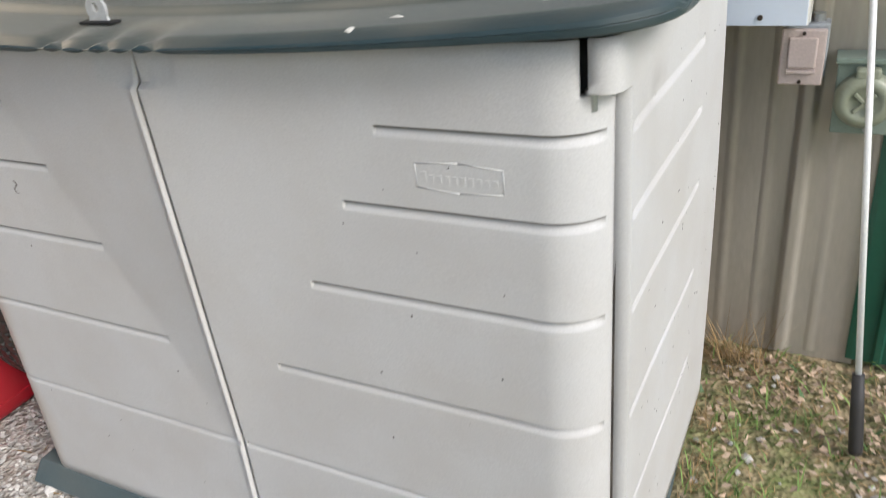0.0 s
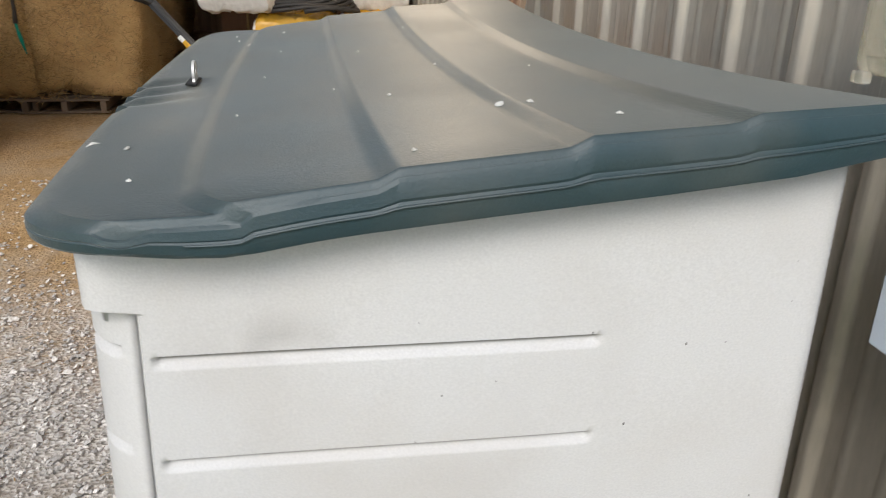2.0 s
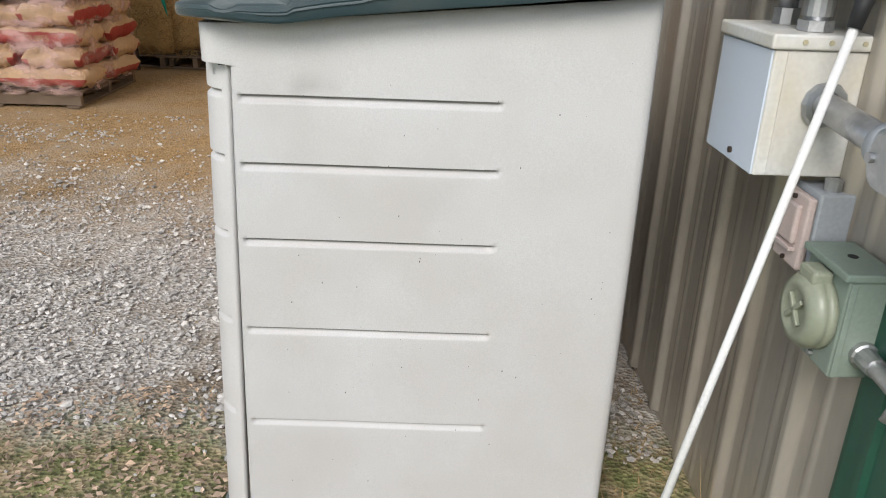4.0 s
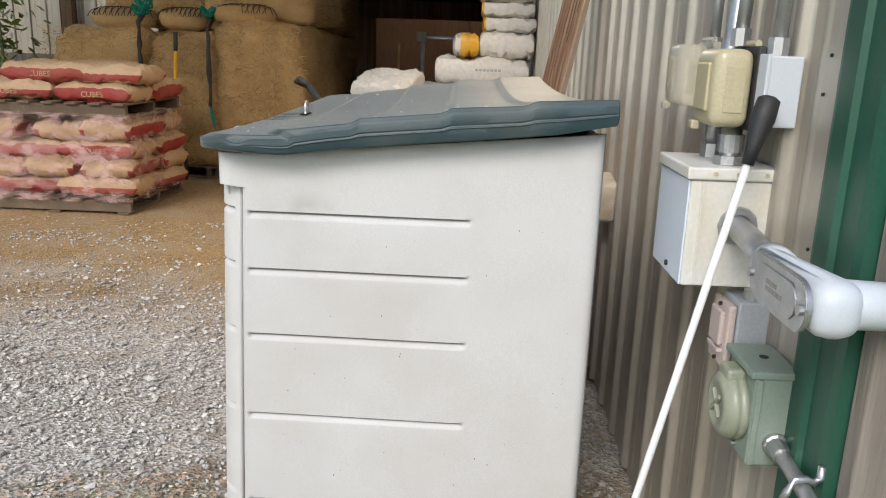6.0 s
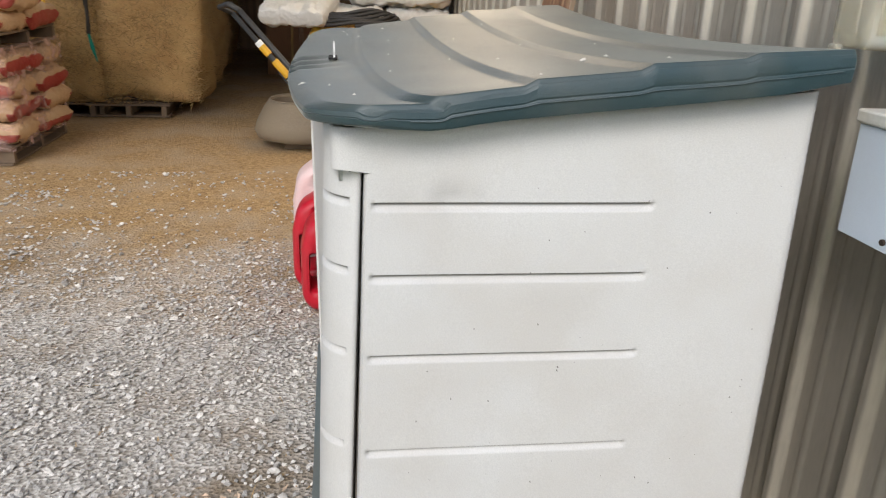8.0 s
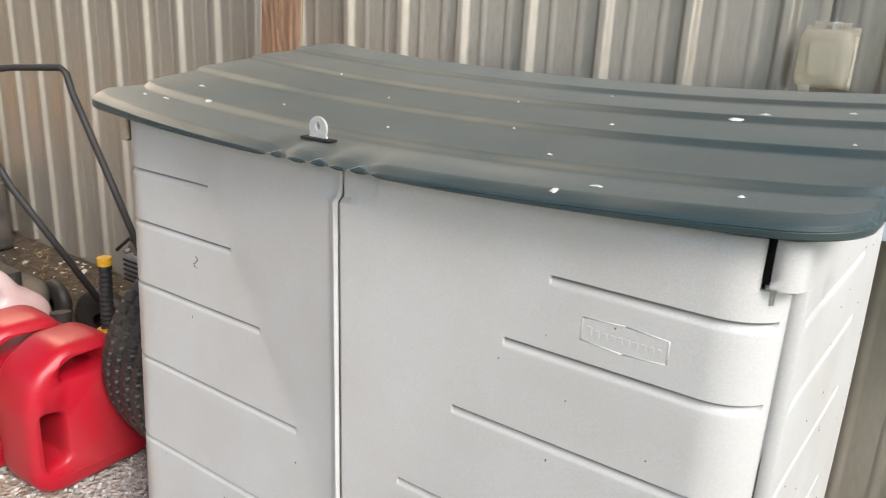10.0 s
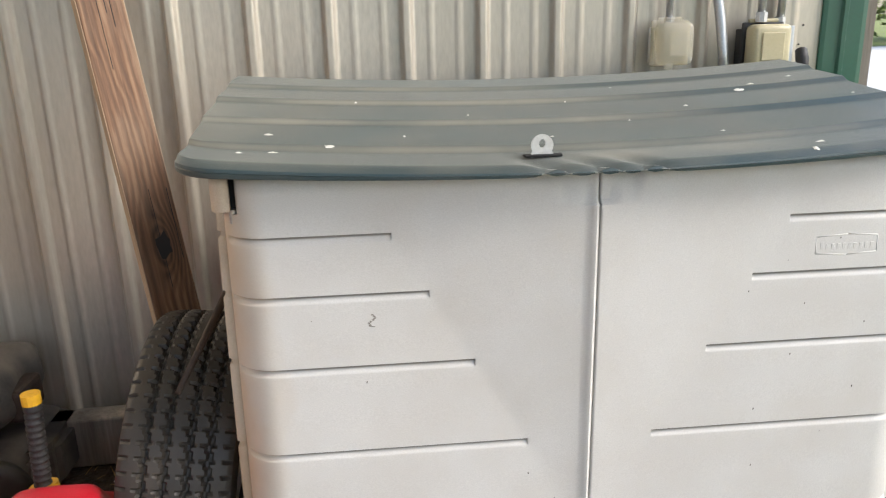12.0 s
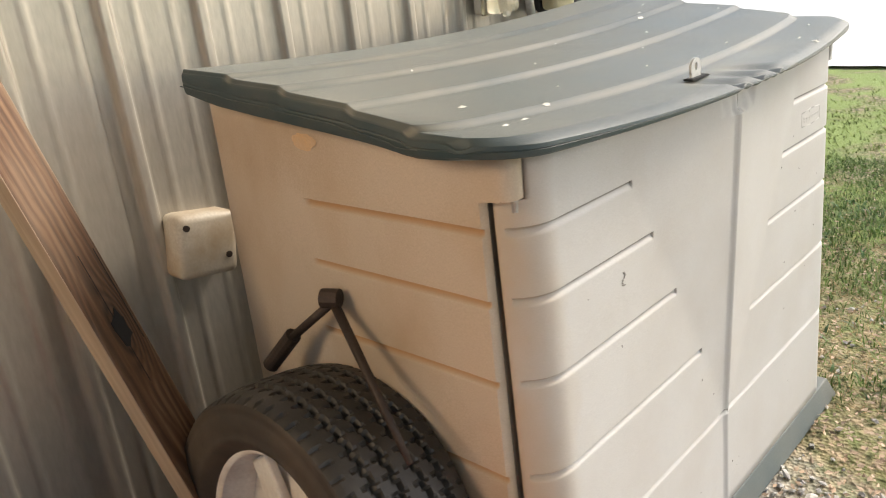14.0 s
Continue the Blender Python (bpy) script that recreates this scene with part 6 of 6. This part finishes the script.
def tree(x, y, height, seed):
    r = random.Random(seed)
    t = empty("tree", "broad leafy green tree beyond the lawn", "tree", (x, y, 0), group="trees beyond the lawn")
    bm = tube([(0, 0, 0), (0.1, 0.05, height * 0.3), (0.0, 0.1, height * 0.7)], [0.28, 0.2, 0.06], 10)
    for i in range(7):
        a = r.uniform(0, 6.3)
        z = height * r.uniform(0.25, 0.6)
        tube([(0, 0, z), (math.cos(a) * height * 0.16, math.sin(a) * height * 0.16, z + height * 0.12), (math.cos(a) * height * 0.28, math.sin(a) * height * 0.28, z + height * 0.18)], [0.09, 0.05, 0.02], 6, bm=bm)
    part("trunk", bm, M_BARK, t, smooth=True)
    pts = []
    for i in range(26):
        a, rad = r.uniform(0, 6.3), height * 0.34 * math.sqrt(r.random())
        c = Vector((rad * math.cos(a), rad * math.sin(a), height * r.uniform(0.12, 0.95)))
        pts += [c + Vector((r.gauss(0, 1), r.gauss(0, 1), r.gauss(0, 0.8))) * height * 0.075 for _ in range(150)]
    part("crown", leaf_cloud(pts, 0.16, r), M_LEAF, t)
    return t


one = tree(30, 26, 9.0, 1)
two = tree(24, 27, 8.0, 2)
for i, (x, y, s) in enumerate(((36, 20, 1), (40, 28, 0), (21, 34, 1), (28, 34, 0), (34, 35, 1), (46, 18, 0), (44, 35, 1), (15, 36, 0), (54, 24, 1), (56, 10, 0), (60, 0, 1), (58, -12, 0), (50, -24, 1))):
    copy_thing((one, two)[s], pose(x, y, 0, 0, 0, 47 * i))


# ---- gravel, grass and litter ----
def scatter_stones(count, x0, x1, y0, y1, seed, smin, smax, allow):
    r = np.random.default_rng(seed)
    base = np.array([(1, 0, 0), (-1, 0, 0), (0, 1, 0), (0, -1, 0), (0, 0, 1), (0, 0, -1), (.6, .6, .5), (-.6, -.6, .5), (.6, -.6, .45), (-.6, .6, .45)], float)
    tri = [(4, 6, 8), (4, 8, 7), (4, 7, 9), (4, 9, 6), (6, 0, 8), (8, 3, 7), (7, 1, 9), (9, 2, 6), (0, 6, 2), (0, 3, 8), (1, 7, 3), (1, 2, 9), (5, 2, 0), (5, 0, 3), (5, 3, 1), (5, 1, 2)]
    verts, faces = [], []
    for _ in range(count):
        x, y = r.uniform(x0, x1), r.uniform(y0, y1)
        if not allow(x, y, r.random()):
            continue
        s = r.uniform(smin, smax) * (1 + 0.6 * (r.random() < 0.12))
        v = base * (s * r.uniform(0.6, 1.25, (10, 1))) * np.array((1.0, r.uniform(0.6, 0.95), r.uniform(0.45, 0.75)))
        a, b = r.uniform(0, 6.28), r.normal(0, 0.35)
        ca, sa, cb, sb = math.cos(a), math.sin(a), math.cos(b), math.sin(b)
        v = v @ np.array(((ca, sa, 0), (-sa, ca, 0), (0, 0, 1))) @ np.array(((1, 0, 0), (0, cb, sb), (0, -sb, cb)))
        v += (x, y, ground_height(x, y) - 0.004 + 0.25 * s)
        k = len(verts)
        verts += v.tolist()
        faces += [(p + k, q + k, w + k) for p, q, w in tri]
    return verts, faces


def in_shed(x, y):
    return -0.74 < x < 0.74 and -0.085 < y < 0.77


def gravel_here(x, y, u):
    if in_shed(x, y) or y > 1.02:
        return False
    if x < -0.78 and y > 0.30 + 0.15 * noise.noise((x * 3, y * 3, 6)):
        return u < 0.06
    edge = 0.55 * noise.noise((x * 1.1, y * 1.1, 4)) + 0.3 * noise.noise((x * 4, y * 4, 1))
    if x > 0.32 + 0.15 * edge:
        return u < 0.06
    if x > 0.08 + 0.2 * edge and y < 0:
        return u < 0.6
    if noise.noise((x * 1.6, y * 1.6, 9)) > 0.28:
        return u < 0.35
    return u < 1 - 0.93 * smoothstep(0.7, 2.3, -x + edge)


tagged(part("gravel", scatter_stones(42000, -3.4, 1.6, -3.0, 1.0, 3, 0.0045, 0.0125, gravel_here), M_STONE), "pale grey crushed limestone gravel", "gravel", kind="stuff")


def blades(count, region, seed, hmin, hmax, lean, width, allow):
    r = np.random.default_rng(seed)
    x0, x1, y0, y1 = region
    verts, faces = [], []
    for _ in range(count):
        x, y = r.uniform(x0, x1), r.uniform(y0, y1)
        if not allow(x, y, r.random()):
            continue
        h, a = r.uniform(hmin, hmax), r.uniform(0, 6.28)
        d = np.array((math.cos(a), math.sin(a), 0))
        s = np.array((-math.sin(a), math.cos(a), 0)) * width * r.uniform(0.6, 1.3)
        o = np.array((x, y, ground_height(x, y) - 0.006 if max(abs(x), abs(y)) < 9 else -0.01))
        L = h * lean * r.uniform(0.3, 1.4)
        m = o + d * L * 0.4 + (0, 0, h * 0.65)
        e = o + d * L + (0, 0, h)
        k = len(verts)
        verts += [tuple(o - s), tuple(o + s), tuple(m + s * 0.7), tuple(m - s * 0.7), tuple(e)]
        faces += [(k, k + 1, k + 2, k + 3), (k + 3, k + 2, k + 4)]
    return verts, faces


def grass_here(x, y, u):
    if in_shed(x, y) or y > 1.03 and x < 1.25:
        return False
    n = noise.noise((x * 1.3, y * 1.3, 20)) + 0.5 * noise.noise((x * 4, y * 4, 21))
    if x < 0.68:
        return x > -0.9 and y < 0 and n > 0.45 and u < 0.25
    return u < (0.3 + 0.7 * smoothstep(0.68, 0.9, x)) * (0.12 + 0.88 * smoothstep(-0.2, 0.35, n))


tagged(part("grass", blades(85000, (-0.2, 3.6, -2.4, 1.6), 5, 0.012, 0.05, 1.2, 0.0023, grass_here), M_GRASS), "thin patchy green grass by the barn", "grass", kind="stuff")
tagged(part("broadleaf_weeds", blades(9000, (0.7, 3.2, -2.0, 1.5), 51, 0.010, 0.032, 1.6, 0.0058, lambda x, y, u: grass_here(x, y, u) and noise.noise((x * 3, y * 3, 40)) > -0.05), M_WEED),
       "low dark green leafy weeds among the grass", "weeds", kind="stuff")
tagged(part("far_grass", blades(24000, (3.3, 7.0, -6, 5), 6, 0.010, 0.035, 1.2, 0.005, lambda x, y, u: u < 1 - smoothstep(4.5, 6.8, x)), M_LAWN), "sunlit lawn grass further out", "grass", kind="stuff")
tagged(part("dry_grass", blades(16000, (-0.3, 3.2, -1.8, 1.03), 7, 0.003, 0.018, 4.0, 0.0018, lambda x, y, u: not in_shed(x, y) and (x > 0.66 or y > 0.77)), M_DRY), "dry tan grass and leaf litter", "dry grass", kind="stuff")


def litter(count, region, seed, smin, smax, allow):
    """Small curled leaf scraps lying flat."""
    r = np.random.default_rng(seed)
    verts, faces = [], []
    for _ in range(count):
        x, y = r.uniform(region[0], region[1]), r.uniform(region[2], region[3])
        if not allow(x, y, r.random()):
            continue
        a, s, q = r.uniform(0, 6.28), r.uniform(smin, smax), r.uniform(0.35, 0.7)
        c, d = math.cos(a), math.sin(a)
        z = ground_height(x, y) + r.uniform(0.003, 0.014)
        k = len(verts)
        for du, dv in ((-1, 0), (-0.2, -q), (1, 0), (-0.1, q)):
            verts.append((x + s * (du * c - dv * d), y + s * (du * d + dv * c), z + r.uniform(-0.35, 0.35) * s))
        faces += [(k, k + 1, k + 2), (k, k + 2, k + 3)]
    return verts, faces


def litter_here(x, y, u):
    if in_shed(x, y) or y > 1.0 and x < 1.25 or x < 0.1 or x < 0.66 and y > -0.05:
        return False
    return u < 0.25 + 0.75 * smoothstep(-0.1, 0.5, noise.noise((x * 1.5, y * 1.5, 31)) + 0.4 * noise.noise((x * 5, y * 5, 2)))


tagged(part("leaf_litter", litter(30000, (0.1, 3.4, -2.2, 1.4), 15, 0.004, 0.014, litter_here), M_LITTER), "dry tan leaf scraps among the grass", "leaf litter", kind="stuff")
tagged(part("straw_litter", blades(22000, (-7.5, 0.4, -4.5, 1.0), 9, 0.002, 0.010, 7.0, 0.0018,
                                    lambda x, y, u: not in_shed(x, y) and u < 0.12 + 0.88 * smoothstep(0.6, 2.4, -x)), M_STRAW), "scattered hay stalks on the barn floor", "straw", kind="stuff")
for i, (x, y, n) in enumerate(((0.74, 0.98, 90), (0.80, 0.95, 80), (0.745, 0.30, 45), (0.75, 0.10, 45), (0.75, 0.50, 45), (0.745, 0.68, 45))):
    r = np.random.default_rng(40 + i)
    vs, fs = [], []
    for _ in range(n):
        a, L = r.uniform(0, 6.28), r.uniform(0.05, 0.20 if i < 2 else 0.09)
        d = np.array((math.cos(a) * 0.7, math.sin(a) * 0.5 - 0.15, r.uniform(0.2, 1.2))) * L
        o = np.array((x + r.normal(0, 0.03), min(1.0, y + r.normal(0, 0.03)), 0))
        s = np.array((-math.sin(a), math.cos(a), 0)) * 0.0014
        k = len(vs)
        vs += [tuple(o - s), tuple(o + s), tuple(o + d)]
        fs.append((k, k + 1, k + 2))
    tagged(part("dry_tuft", (vs, fs), M_DRY), "dry straw-coloured grass tuft at the siding's foot", "grass tuft", "dry tufts", "stuff")
